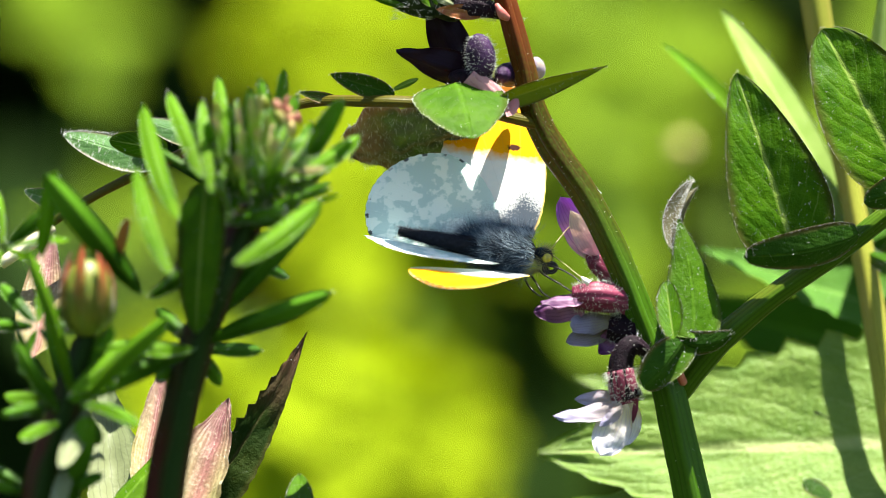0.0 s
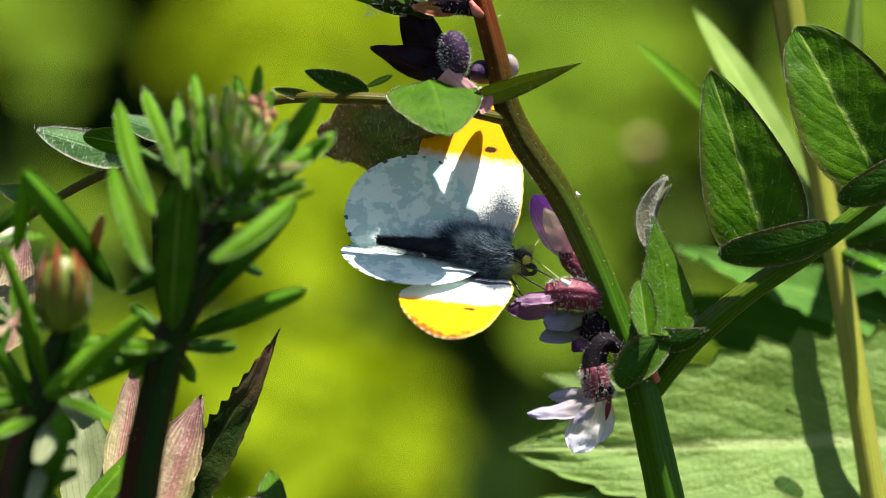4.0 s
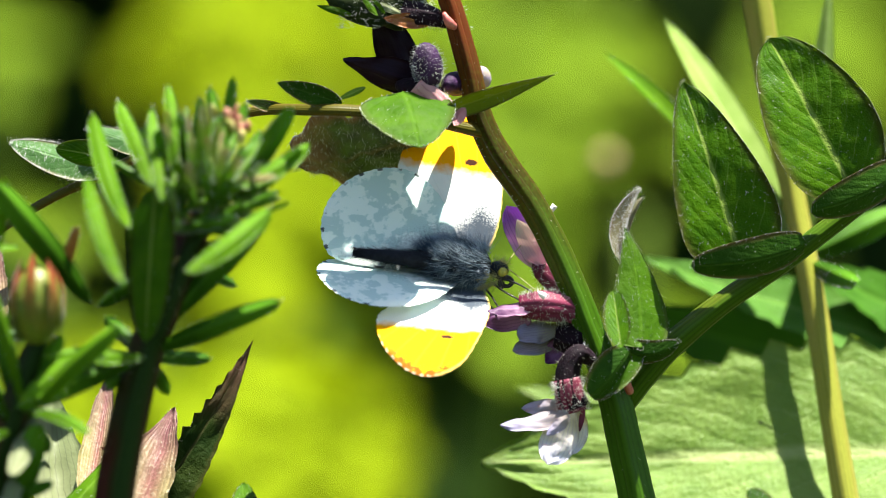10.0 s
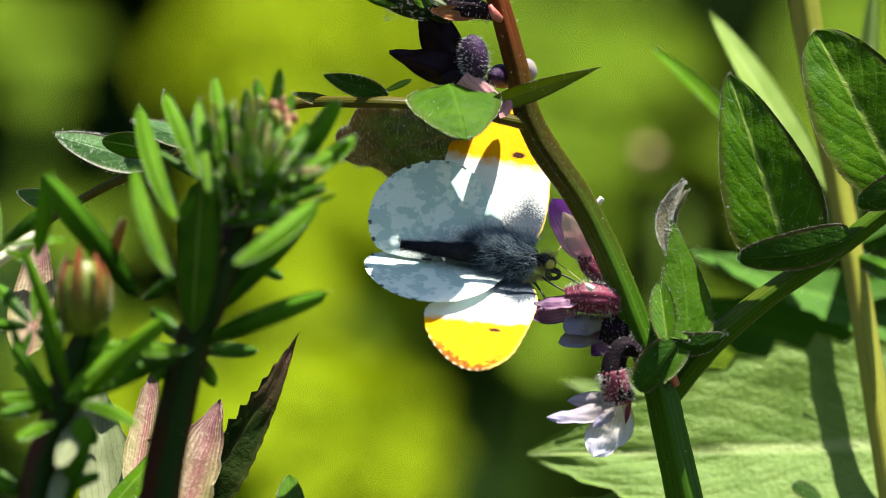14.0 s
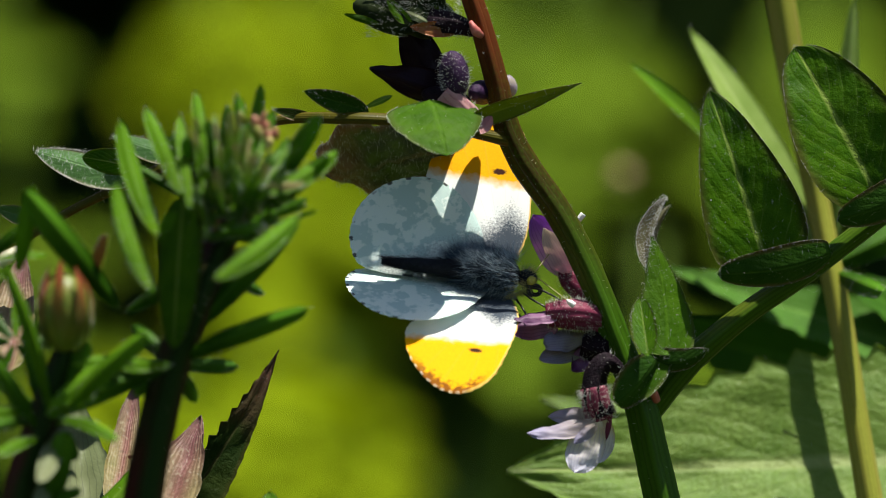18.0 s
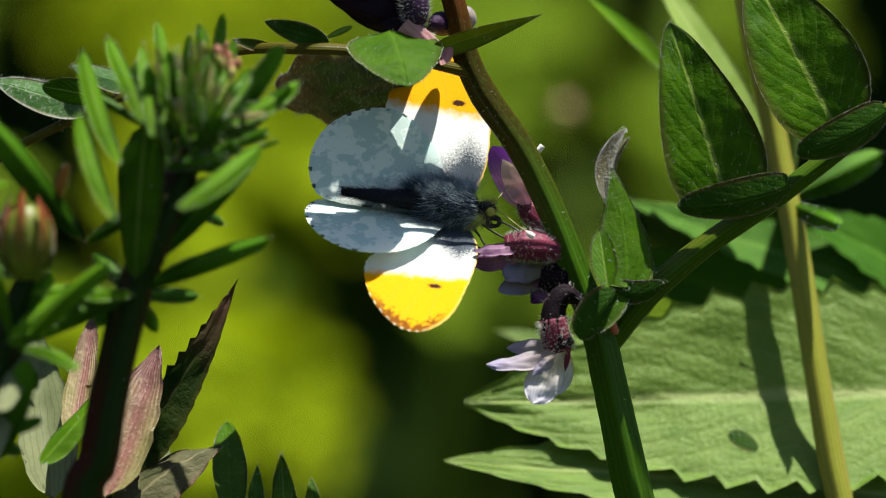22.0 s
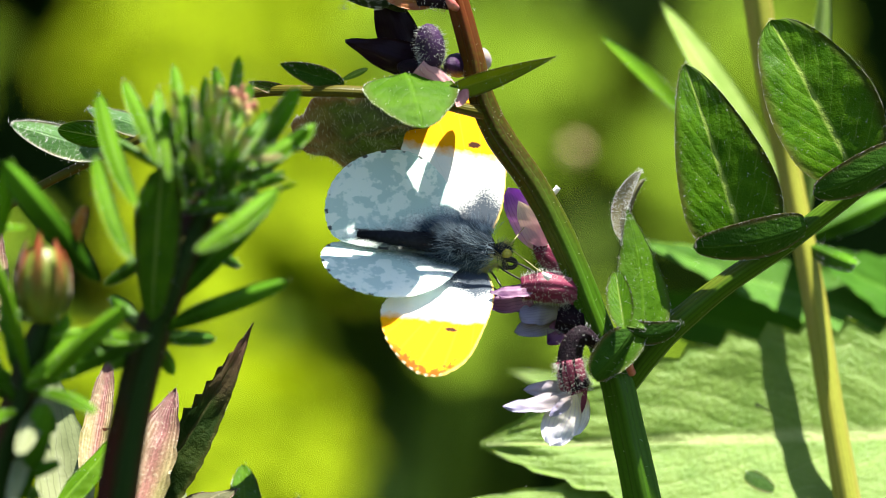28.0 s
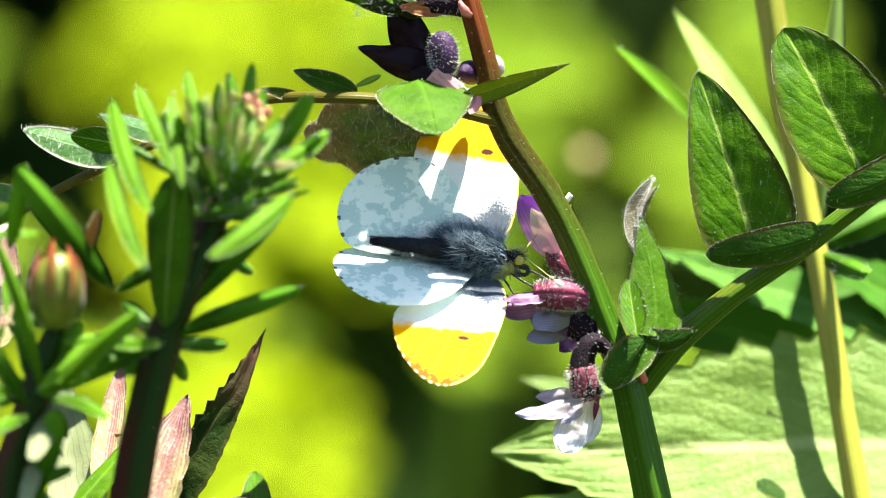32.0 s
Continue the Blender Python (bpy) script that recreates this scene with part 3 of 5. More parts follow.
def loose_leaves(rng, places, length, width, face, spread):
    """Many leaves in one mesh, each facing roughly one way."""
    bm = bmesh.new()
    for p in places:
        f = (Vector(face) + Vector([rng.gauss(0, spread) for _ in range(3)])).normalized()
        a = f.orthogonal().normalized()
        a = Matrix.Rotation(rng.uniform(0, math.tau), 3, f) @ a
        k = rng.uniform(0.7, 1.3)
        blade(bm, p - a * length * k / 2, p + a * length * k / 2, width * k, f, fold=rng.uniform(0, 20), bow=rng.uniform(-0.1, 0.1),
              n=4, m=2, thick=0.0004)
    return bm


def herb(rng, name, centre, size, count, leaf, material, label, face=None, spread=0.5, category="wild plant", group=""):
    """A leafy plant on a stalk, its foliage gathered round one place."""
    centre = Vector(centre)
    foot = Vector((centre.x + rng.uniform(-0.02, 0.02), centre.y + rng.uniform(0, 0.03), -0.01))
    ob = thing(name, foot, label, category, group)
    bm = tube(bmesh.new(), [foot, foot.lerp(centre, 0.5) + Vector((rng.uniform(-0.02, 0.02), 0, 0)), centre, centre + Vector((0, 0, size[2]))],
              [0.0013, 0.0012, 0.001, 0.0006], 6, 4)
    part("stem", bm, HERB_STEM, ob)
    places = []
    while len(places) < count:
        v = Vector([rng.uniform(-1, 1) for _ in range(3)])
        if rng.random() < math.exp(-3.2 * v.length_squared):
            places.append(centre + Vector([v[k] * 1.8 * size[k] for k in range(3)]))
    for _ in range(count // 8):  # sparser leaves further down the stalk
        t = rng.uniform(0.15, 0.8)
        places.append(foot.lerp(centre, t) + Vector([rng.uniform(-0.03, 0.03), rng.uniform(-0.02, 0.02), 0]))
    part("foliage", loose_leaves(rng, places, leaf[0], leaf[1], face or SUN, spread), material, ob, kind="stuff")
    return ob


def hedge():
    """The dark depth of the hedge behind, its shade put into near-black leaves and stems."""
    rng = random.Random(5)
    ob = thing("hedge", (0, 1.0, 0), "dense hedge bottom behind the flowers, coloured near-black for deep shade", "hedge", kind="stuff")
    bm = bmesh.new()
    for k in range(30):
        x, y = rng.uniform(-1.2, 1.2), rng.uniform(1.0, 1.2)
        tube(bm, [(x, y, -0.01), (x + rng.uniform(-0.1, 0.1), y, 0.6), (x + rng.uniform(-0.2, 0.2), y, 1.3)], [0.008, 0.006, 0.003], 6, 4)
    part("branches", bm, BRANCH_SHADE, ob, kind="stuff")
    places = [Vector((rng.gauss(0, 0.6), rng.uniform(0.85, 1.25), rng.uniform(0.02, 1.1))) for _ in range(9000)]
    part("foliage", loose_leaves(rng, places, 0.06, 0.04, (0, -0.6, 0.5), 0.6), HEDGE_SHADE, ob, kind="stuff")


def bank():
    """A bank added behind the hedge to block the sky in its gaps, near-black as deep shade."""
    bm = bmesh.new()
    cols, rows = 80, 16
    grid = []
    for i in range(cols + 1):
        x = -6 + 12 * i / cols
        line = []
        for j in range(rows + 1):
            t = j / rows
            p = Vector((x, 1.25 + 1.6 * t, 1.9 * math.sin(math.pi * min(max(t, 0.0), 1.0) * 0.9999) ** 0.6 * (1 - (abs(x) / 6) ** 8) - 0.03))
            line.append(bm.verts.new(p + Vector((0, 0.12 * noise.noise(p * 2.5), 0.1 * noise.noise(p * 3 + Vector((5, 0, 0))) * (t > 0)))))
        grid.append(line)
    for i in range(cols):
        for j in range(rows):
            bm.faces.new((grid[i][j], grid[i + 1][j], grid[i + 1][j + 1], grid[i][j + 1]))
    me = bpy.data.meshes.new("hedge_backing")
    bm.to_mesh(me)
    bm.free()
    me.materials.append(DARK_BACKING)
    me.shade_smooth()
    tagged(new("hedge_backing", me), "near-black bank added behind the hedge to close its gaps", "bank", kind="structure")


def background():
    """Sunlit herbs between the flower and the hedge, far out of focus."""
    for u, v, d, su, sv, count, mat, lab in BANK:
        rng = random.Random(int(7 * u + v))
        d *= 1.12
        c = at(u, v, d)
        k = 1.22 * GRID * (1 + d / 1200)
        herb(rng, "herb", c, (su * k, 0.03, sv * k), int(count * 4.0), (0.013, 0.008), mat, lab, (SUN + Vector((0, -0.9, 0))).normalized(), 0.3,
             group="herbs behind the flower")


def blurred_glint():
    """A pale ball on a stalk, added to stand for a glint far out of focus."""
    c = at(1120, 252, 250)
    foot = Vector((c.x + 0.01, c.y, -0.01))
    ob = thing("blurred_glint", foot, "pale ball on a thin stalk, added for a blurred glint", "wild plant")
    part("stalk", tube(bmesh.new(), [foot, foot.lerp(c, 0.6), c], [0.0003, 0.0002, 0.00012], 6, 5), CLEAVERS_STEM, ob)
    part("head", egg(bmesh.new(), c, Vector((0, 0, 0.0012)), 0.0012), PINK_DRY, ob)


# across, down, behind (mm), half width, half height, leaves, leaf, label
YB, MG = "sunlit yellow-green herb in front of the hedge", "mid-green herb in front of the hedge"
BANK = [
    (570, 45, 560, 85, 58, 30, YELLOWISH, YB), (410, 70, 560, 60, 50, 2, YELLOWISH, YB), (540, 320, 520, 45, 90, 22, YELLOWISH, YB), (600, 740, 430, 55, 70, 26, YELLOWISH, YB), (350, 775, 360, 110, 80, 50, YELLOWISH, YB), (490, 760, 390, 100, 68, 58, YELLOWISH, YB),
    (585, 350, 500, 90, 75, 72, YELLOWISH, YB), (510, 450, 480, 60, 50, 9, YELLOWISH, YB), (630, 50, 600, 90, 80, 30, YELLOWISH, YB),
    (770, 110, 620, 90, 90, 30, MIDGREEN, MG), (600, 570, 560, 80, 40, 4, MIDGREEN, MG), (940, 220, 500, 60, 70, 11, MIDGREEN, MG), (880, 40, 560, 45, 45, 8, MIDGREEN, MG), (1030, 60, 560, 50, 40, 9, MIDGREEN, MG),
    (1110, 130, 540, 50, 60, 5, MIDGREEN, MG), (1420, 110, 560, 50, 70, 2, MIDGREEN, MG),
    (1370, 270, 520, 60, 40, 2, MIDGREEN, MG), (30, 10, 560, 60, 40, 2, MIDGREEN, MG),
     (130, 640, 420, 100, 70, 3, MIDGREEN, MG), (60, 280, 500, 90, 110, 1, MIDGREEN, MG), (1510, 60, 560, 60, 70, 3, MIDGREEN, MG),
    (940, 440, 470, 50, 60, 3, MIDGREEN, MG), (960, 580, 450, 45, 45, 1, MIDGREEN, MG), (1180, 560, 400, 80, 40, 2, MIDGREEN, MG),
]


# ---- bush vetch ----
def leaflet(ob, rng, base, tip, width, mat, label="", hairs=260, rim=0.35, name="leaflet", droop=(0, 0, 0), hair_len=0.00028, hair_thick=0.000014, **k):
    bm = bmesh.new()
    spots = blade(bm, base, tip, width * GRID, n=k.pop("n", 26), m=k.pop("m", 12), **k)
    p = part(name, bm, mat, ob, label)
    if hairs:
        part("down", down(spots, rng, hairs, hair_len, rim, droop, hair_thick), HAIR, p, "short white hairs", kind="stuff")
    return p


def flower_petal(parent, base, tip, width, mat, name, label="", **k):
    bm = bmesh.new()
    blade(bm, base, tip, width * GRID, n=16, m=10, thick=0.00008, wave=k.pop("wave", 0.06), quilt=k.pop("quilt", 0.07), seed=base.x * 900, **k)
    return part(name, bm, mat, parent, label)


def vetch():
    rng = random.Random(3)
    foot = at(1180, 8480, 12)
    ob = thing("bush_vetch", foot, "flowering bush vetch with hairy leaflets and purple flowers", "wildflower")
    main = [foot, at(1230, 4200, 8), at(1280, 1900, 2), at(1250, 1300, 0), at(1211, 1040, -1), at(1178, 890, -2), at(1152, 770, -2.5), at(1126, 660, -3), at(1088, 560, -3),
            at(1045, 450, -3), at(990, 340, -2.5), at(925, 245, -2), at(893, 180, -2), at(875, 100, -2), at(848, 0, -2), at(815, -120, -2), at(790, -400, -2)]
    rad = [2.0, 1.9, 1.8, 1.75, 1.65, 1.6, 1.5, 1.4, 1.26, 1.2, 1.18, 1.24, 1.1, 1.0, 0.95, 0.9, 0.6]
    line = curve(main, 6)
    stem = part("stem", tube(bmesh.new(), main, [r / 1e3 for r in rad], 32, 8, 0.17, 4, 0.05), VETCH_MAIN, ob, "ridged green stem flushed reddish")
    near = [p for p in line if p.z > HEIGHT - 0.03]
    part("down", along_line(near, rng, 420, 0.0013, 0.00035), HAIR, stem, "short white hairs", kind="stuff")

    arm = [at(1140, 690, -2), at(1185, 630, -2), at(1240, 572, -2), at(1330, 500, -1), at(1420, 440, 0), at(1500, 380, 1), at(1580, 318, 2), at(1800, 140, 5)]
    branch = part("branch", tube(bmesh.new(), arm, [0.0011, 0.00125, 0.0012, 0.00105, 0.00095, 0.0009, 0.00085, 0.0005], 16, 8, 0.1, 4, 0.05), VETCH_STEM, ob)
    part("down", along_line(curve(arm, 6), rng, 160, 0.001, 0.0003), HAIR, branch, "short white hairs", kind="stuff")

    rib = [at(905, 205, -2), at(860, 196, -3), at(780, 178, -4), at(690, 168, -5), at(600, 165, -5), at(480, 170, 0), at(340, 225, 3), at(210, 285, 4), at(110, 335, 4), at(10, 400, 3), at(-90, 480, 0)]
    midrib = part("leaf_stalk", tube(bmesh.new(), rib, [0.0008, 0.0006, 0.00055, 0.0006, 0.0006, 0.0005, 0.0005, 0.0005, 0.00045, 0.0004, 0.0003], 10, 6, 0.1, 3), VETCH_RIB, ob)
    part("down", along_line(curve(rib, 6), rng, 260, 0.0005, 0.0003), HAIR, midrib, "short white hairs", kind="stuff")

    folded = "dark green folded leaflet with fine white hairs"
    leaflet(ob, rng, at(1354, 432, -3), at(1252, 116, -1), 186, VETCH, folded, 900, 0.3, hair_len=0.00022, hair_thick=0.00002, face=(-0.05, -0.85, 0.45), fold=15, wide=0.45, blunt=0.62, bow=0.05, quilt=0.022, wave=0.014, m=16)
    leaflet(ob, rng, at(1552, 312, -1), at(1404, 38, 1), 204, VETCH, folded, 900, 0.3, hair_len=0.00022, hair_thick=0.00002, face=(-0.05, -0.85, 0.45), fold=15, wide=0.66, blunt=0.5, bow=0.05, quilt=0.022, wave=0.014, m=16)
    leaflet(ob, rng, at(1470, 402, -2), at(1266, 440, -6), 84, VETCH_UNDER_SHADE, "leaflet darkened for shade, with a brown hairy rim", 300, 0.6, face=(0.1, -0.9, -0.42), fold=-20, bow=0.12, blunt=0.42)
    leaflet(ob, rng, at(1640, 270, 0), at(1478, 345, -4), 84, VETCH_UNDER_SHADE, "leaflet darkened for shade, with a brown hairy rim", 240, 0.6, face=(0.1, -0.9, -0.42), fold=-20, bow=0.12, blunt=0.42)
    leaflet(ob, rng, at(1176, 585, -7), at(1149, 372, -3), 118, VETCH_PALE, "upright leaflet narrowing to a curled tip", 520, 0.15, face=(0.3, -0.7, 0.65), fold=-12, wide=0.42, blunt=0.85, bowside=0.05, quilt=0.02)
    leaflet(ob, rng, at(1141, 430, -3.4), at(1176, 308, -1), 38, VETCH_ROLLED, "curled grey-brown downy leaf tip", 1100, 0.5, hair_len=0.0004, hair_thick=0.00002, face=(-0.25, -0.85, 0.45), fold=34, wide=0.85, blunt=0.5, bowside=-0.13, curl=0.06)
    leaflet(ob, rng, at(1150, 428, -2.2), at(1182, 318, -0.2), 24, VETCH_ROLLED, "curled grey-brown downy leaf tip", 260, 0.5, face=(0.6, -0.75, 0.2), fold=-30, wide=0.9, blunt=0.5, bowside=-0.13)
    leaflet(ob, rng, at(1142, 585, -12), at(1128, 484, -7.5), 50, VETCH, "small bright green stipule", 120, 0.5, face=(-0.2, -0.7, 0.65), fold=22, wide=0.8, blunt=0.5)
    leaflet(ob, rng, at(1172, 578, -6), at(1080, 664, -8), 96, VETCH_PALE, "rounded leaflet clasping the stem", 300, 0.5, face=(-0.5, -0.75, 0.3), fold=-34, bow=0.1, wide=1.0, blunt=0.42)
    leaflet(ob, rng, at(1158, 590, -7.5), at(1088, 672, -9.5), 84, VETCH_UNDER_SHADE, "rounded leaflet clasping the stem", 160, 0.6, face=(0.1, -0.8, -0.55), fold=-22, bow=0.08, wide=1.0, blunt=0.42)
    leaflet(ob, rng, at(1130, 580, -6.5), at(1244, 578, -7), 54, VETCH_UNDER_SHADE, "rounded leaflet clasping the stem", 260, 0.8, face=(0.0, -0.85, -0.4), fold=-30, bow=0.1, blunt=0.42, bowside=0.14)
    leaflet(ob, rng, at(795, 205, 2.4), at(570, 262, 6.2), 232, VETCH_BRONZE, "bronze-tinged leaflet with glinting white hairs", 1300, 0.25, hair_len=0.00045, hair_thick=0.000026, face=(0.05, -0.55, -0.83), fold=-10, wide=1.0, blunt=0.28, bow=0.06, wave=0.05, quilt=0.07)
    leaflet(ob, rng, at(757, 132, -4.5), at(786, 230, -11.5), 172, VETCH_PALE, "bright green sunlit leaflet", 300, 0.8, face=(0.1, -0.75, 0.6), fold=-8, wide=0.52, blunt=0.6, bow=0.06, quilt=0.02)
    leaflet(ob, rng, at(648, 152, -5), at(534, 116, -6), 42, VETCH_UNDER_SHADE, "", 160, 0.4, face=(0.1, -0.9, -0.3), fold=12)
    leaflet(ob, rng, at(690, 124, -5), at(640, 146, -5), 12, VETCH, "", 0, 0.4, name="leaf_stalk", fold=0)
    leaflet(ob, rng, at(826, 168, -5), at(1024, 102, -5), 44, VETCH_OLIVE, "narrow pointed leaflet", 160, 0.5, face=(0.1, -0.8, -0.4), fold=18, wide=0.55, blunt=0.9)
    leaflet(ob, rng, at(232, 272, 4), at(60, 222, 2), 72, VETCH_DOWNY, "pale downy leaflet", 900, 0.5, hair_len=0.0004, hair_thick=0.00002, face=(0.0, -0.75, 0.5), fold=-15, blunt=0.6)
    leaflet(ob, rng, at(245, 250, 1), at(142, 232, -2), 50, VETCH, "", 60, 0.4, face=(0.0, -0.9, -0.2), fold=-10, blunt=0.5)
    leaflet(ob, rng, at(320, 235, 4), at(195, 195, 3), 50, VETCH_DOWNY, "", 360, 0.5, face=(0, -0.75, 0.5), fold=-15)
    leaflet(ob, rng, at(560, 168, -2), at(478, 148, -2), 22, VETCH_BROWN, "", 70, 0.5, fold=10)
    part("leaf_stalk", tube(bmesh.new(), [at(44, 388, -3), at(5, 412, -4), at(-50, 452, -5)], [0.0003, 0.0006, 0.0005], 10, 5, 0.1, 4, 0.2), SUNLIT_STALK, ob, "leaf stalk end, coloured pale as if sunlit")
    leaflet(ob, rng, at(60, 345, 4), at(-10, 322, 2), 34, VETCH_DOWNY, "", 160, 0.4, fold=10)
    bm = tube(bmesh.new(), [at(1158, 664, -4), at(1150, 642, -5), at(1158, 626, -5)], [0.0004, 0.00045, 0.00015], 8, 4)
    part("stipule", bm, RED, ob, "small red stipule")
    bm = tube(bmesh.new(), [at(852, 20, -2), at(838, 10, -4), at(828, -8, -4)], [0.0003, 0.0005, 0.0002], 10, 4)
    part("stipule", bm, RED, ob, "small red stipule")

    def calyx(pts, radii, mat, label, hairs):
        c = part("flower", tube(bmesh.new(), pts, radii, 30, 6, 0.07, 10, 0.16), mat, ob, label)
        if hairs:
            part("down", along_line(curve(pts, 5), rng, hairs, [r * 1.1 for r in radii], 0.0005), HAIR, c, "white hairs", kind="stuff")
        return c
    # flower beside the butterfly's head
    f = calyx([at(1070, 530, -2), at(1040, 515, -3), at(1000, 510, -4), at(962, 512, -4)], [0.0011, 0.0014, 0.0015, 0.0011], CALYX, "vetch flower with a magenta calyx", 800)
    flower_petal(f, at(985, 520, -4), at(893, 538, -4), 58, MAUVE, "standard", "mauve petal", face=(0.1, -0.9, 0.35), fold=-25, wide=0.7, blunt=0.45)
    flower_petal(f, at(985, 512, -5), at(905, 520, -6), 30, MAUVE, "standard", "mauve petal", face=(0.1, -0.7, 0.7), fold=-20, wide=0.7, blunt=0.5)
    flower_petal(f, at(1035, 550, -3), at(958, 560, -5), 44, LILAC_DULL, "wing_petal", "pale lilac petal", face=(0.1, -0.9, 0.3), fold=-18, wide=1.1, blunt=0.4, wave=0.12)
    flower_petal(f, at(1030, 568, -2), at(950, 590, -4), 42, LILAC_DULL, "wing_petal", "pale lilac petal", face=(0.1, -0.9, 0.1), fold=12, wide=0.8, blunt=0.5)
    flower_petal(f, at(1045, 575, -2), at(1008, 612, -3), 44, MAUVE, "keel", "mauve petal", fold=15)
    f2 = calyx([at(1085, 574, -1), at(1060, 568, -2), at(1025, 562, -2)], [0.0009, 0.0018, 0.0014], MAROON, "dark hairy calyx of a vetch flower", 520)
    # upper flower behind the stem
    f = calyx([at(1062, 478, 0), at(1035, 468, 1), at(1008, 446, 2), at(998, 425, 2)], [0.0009, 0.0014, 0.0013, 0.0008], CALYX, "vetch flower with a hairy magenta calyx", 700)
    flower_petal(f, at(1008, 448, 2), at(940, 334, 1), 66, PURPLE, "standard", "violet petal with a pink base", face=(-0.35, -0.9, 0.2), fold=16, wide=0.95, blunt=0.5, bow=-0.06)
    flower_petal(f, at(1006, 440, 1), at(958, 358, 0), 46, CREAM, "wing_petal", "pink and cream petal", face=(-0.3, -0.9, 0.1), fold=10)
    # drooping lower flower
    f = calyx([at(1098, 612, -4), at(1068, 596, -5), at(1050, 622, -5), at(1048, 660, -5), at(1060, 694, -5)], [0.0005, 0.0010, 0.00115, 0.00125, 0.0014], MAROON, "drooping vetch flower with a dark calyx", 160)
    lower = [at(1046, 640, -5), at(1052, 670, -5), at(1060, 700, -5)]
    part("down", along_line(lower, rng, 700, [0.0014, 0.0016, 0.0014], 0.0006), HAIR, f, "white hairs", kind="stuff")
    part("calyx_mouth", tube(bmesh.new(), lower, [0.0013, 0.00142, 0.0013], 14, 5, 0.06, 5, 0.15), CALYX, f, "magenta rim of the calyx")
    flower_petal(f, at(1052, 696, -6), at(928, 722, -7), 42, LILAC, "standard", "pale lilac petal", face=(0, -0.7, 0.6), fold=-22, wide=0.75, blunt=0.6, bow=-0.05)
    flower_petal(f, at(1040, 690, -5), at(965, 692, -4), 34, LILAC, "standard", "", face=(0, -0.9, 0.2), fold=-15, wide=0.75)
    flower_petal(f, at(1055, 690, -6), at(1012, 792, -7), 70, PALE_PETAL, "wing_petal", "white petal", face=(-0.1, -0.9, 0.3), fold=-14, wide=1.25, blunt=0.55)
    flower_petal(f, at(1066, 696, -5), at(1052, 775, -5), 52, PALE_PETAL, "wing_petal", "cream petal", face=(0.1, -0.9, 0.2), fold=-14, wide=1.0, blunt=0.5)
    flower_petal(f, at(1050, 705, -8), at(1010, 740, -8), 26, LILAC, "keel", "", face=(0, -0.9, 0.3), fold=-25)
    flower_petal(f, at(1076, 690, -5), at(1068, 735, -5), 10, CALYX, "sepal", "", fold=0)
    # dark buds near the top
    f = calyx([at(858, 196, -1), at(842, 172, -3), at(818, 150, -4), at(782, 118, -4)], [0.0005, 0.0008, 0.0010, 0.0010], ROSE, "cluster of dark purple vetch buds", 260)
    flower_petal(f, at(812, 134, 0), at(650, 76, -2), 80, PURPLE_DARK, "bud", "dark purple pointed bud", face=(0, -0.9, -0.3), fold=-30, wide=0.62, blunt=0.8)
    flower_petal(f, at(774, 130, 1), at(712, -14, 0), 84, PURPLE_DARK, "bud", "dark purple pointed bud", face=(0.1, -0.9, -0.2), fold=-30, wide=0.85, blunt=0.6)
    b = part("bud", egg(bmesh.new(), at(800, 86, -4), at(806, 128, -4) - at(800, 86, -4), 0.0015), VIOLETBUD, f, "downy violet bud")
    part("down", along_line(curve([at(795, 48, -4), at(800, 86, -4), at(806, 126, -4)], 4), rng, 520, [0.0006, 0.0013, 0.0015, 0.0013, 0.0006], 0.0006), HAIR, b, "white hairs", kind="stuff")
    b = part("bud", egg(bmesh.new(), at(850, 118, 0.2), at(866, 118, 4.4) - at(850, 118, 0.2), 0.00125), VIOLETBUD, f, "dark purple bud that shades the wing")
    # Egg added out of sight to shade the middle of the upper wing.
    b = part("bud", egg(bmesh.new(), at(786, 128, -0.7), Vector((0.0025, 0, -0.0005)), 0.0011), MAROON, f, "dark purple bud that shades the wing")
    b = part("bud", egg(bmesh.new(), at(898, 106, 8), Vector((0.0003, 0, -0.0011)), 0.0008), LILAC, f, "violet bud")
    flower_petal(f, at(866, 160, -5), at(846, 192, -6), 22, ROSE, "sepal", "pink sepal", fold=-20)
    f = calyx([at(845, 14, -1), at(810, 0, -2), at(760, -8, -1)], [0.0005, 0.0009, 0.0014], MAROON, "upper cluster of hairy green vetch buds", 260)
    for du, dv, r in ((-88, -24, 0.0019), (-45, -28, 0.0020), (8, -26, 0.0019), (-70, -72, 0.0018), (-20, -76, 0.0018)):
        c = at(765 + du, 8 + dv, du / 40)
        b = part("bud", egg(bmesh.new(), c, Vector((-0.0017 + du / 60000, -0.0004, 0.0016 + rng.uniform(-0.0005, 0.0006))), r * 0.8), DARKBUD, f, "dark hairy bud")
        part("down", along_line([c - Vector((0, 0, 0.0020)), c, c + Vector((0.0005, 0, 0.002))], rng, 420, r * 0.85, 0.0008), HAIR, b, "white hairs", kind="stuff")
        for k in range(3):
            a = rng.uniform(math.pi * 0.9, math.pi * 1.7)
            q = c + Vector((math.cos(a), math.sin(a), 0)) * r * 1.02
            flower_petal(b, q - Vector((-0.0008, 0, 0.0008)), q + Vector((rng.uniform(-0.0028, -0.0008), 0, rng.uniform(0.0002, 0.0022))), 15, rng.choice((VETCH, VETCH_BROWN, GREYISH)), "sepal", "", face=(math.cos(a), math.sin(a), 0), fold=-20)
    flower_petal(f, at(806, 10, -2), at(722, 2, -3), 28, BUDRED, "sepal", "orange-red sepal", fold=10)


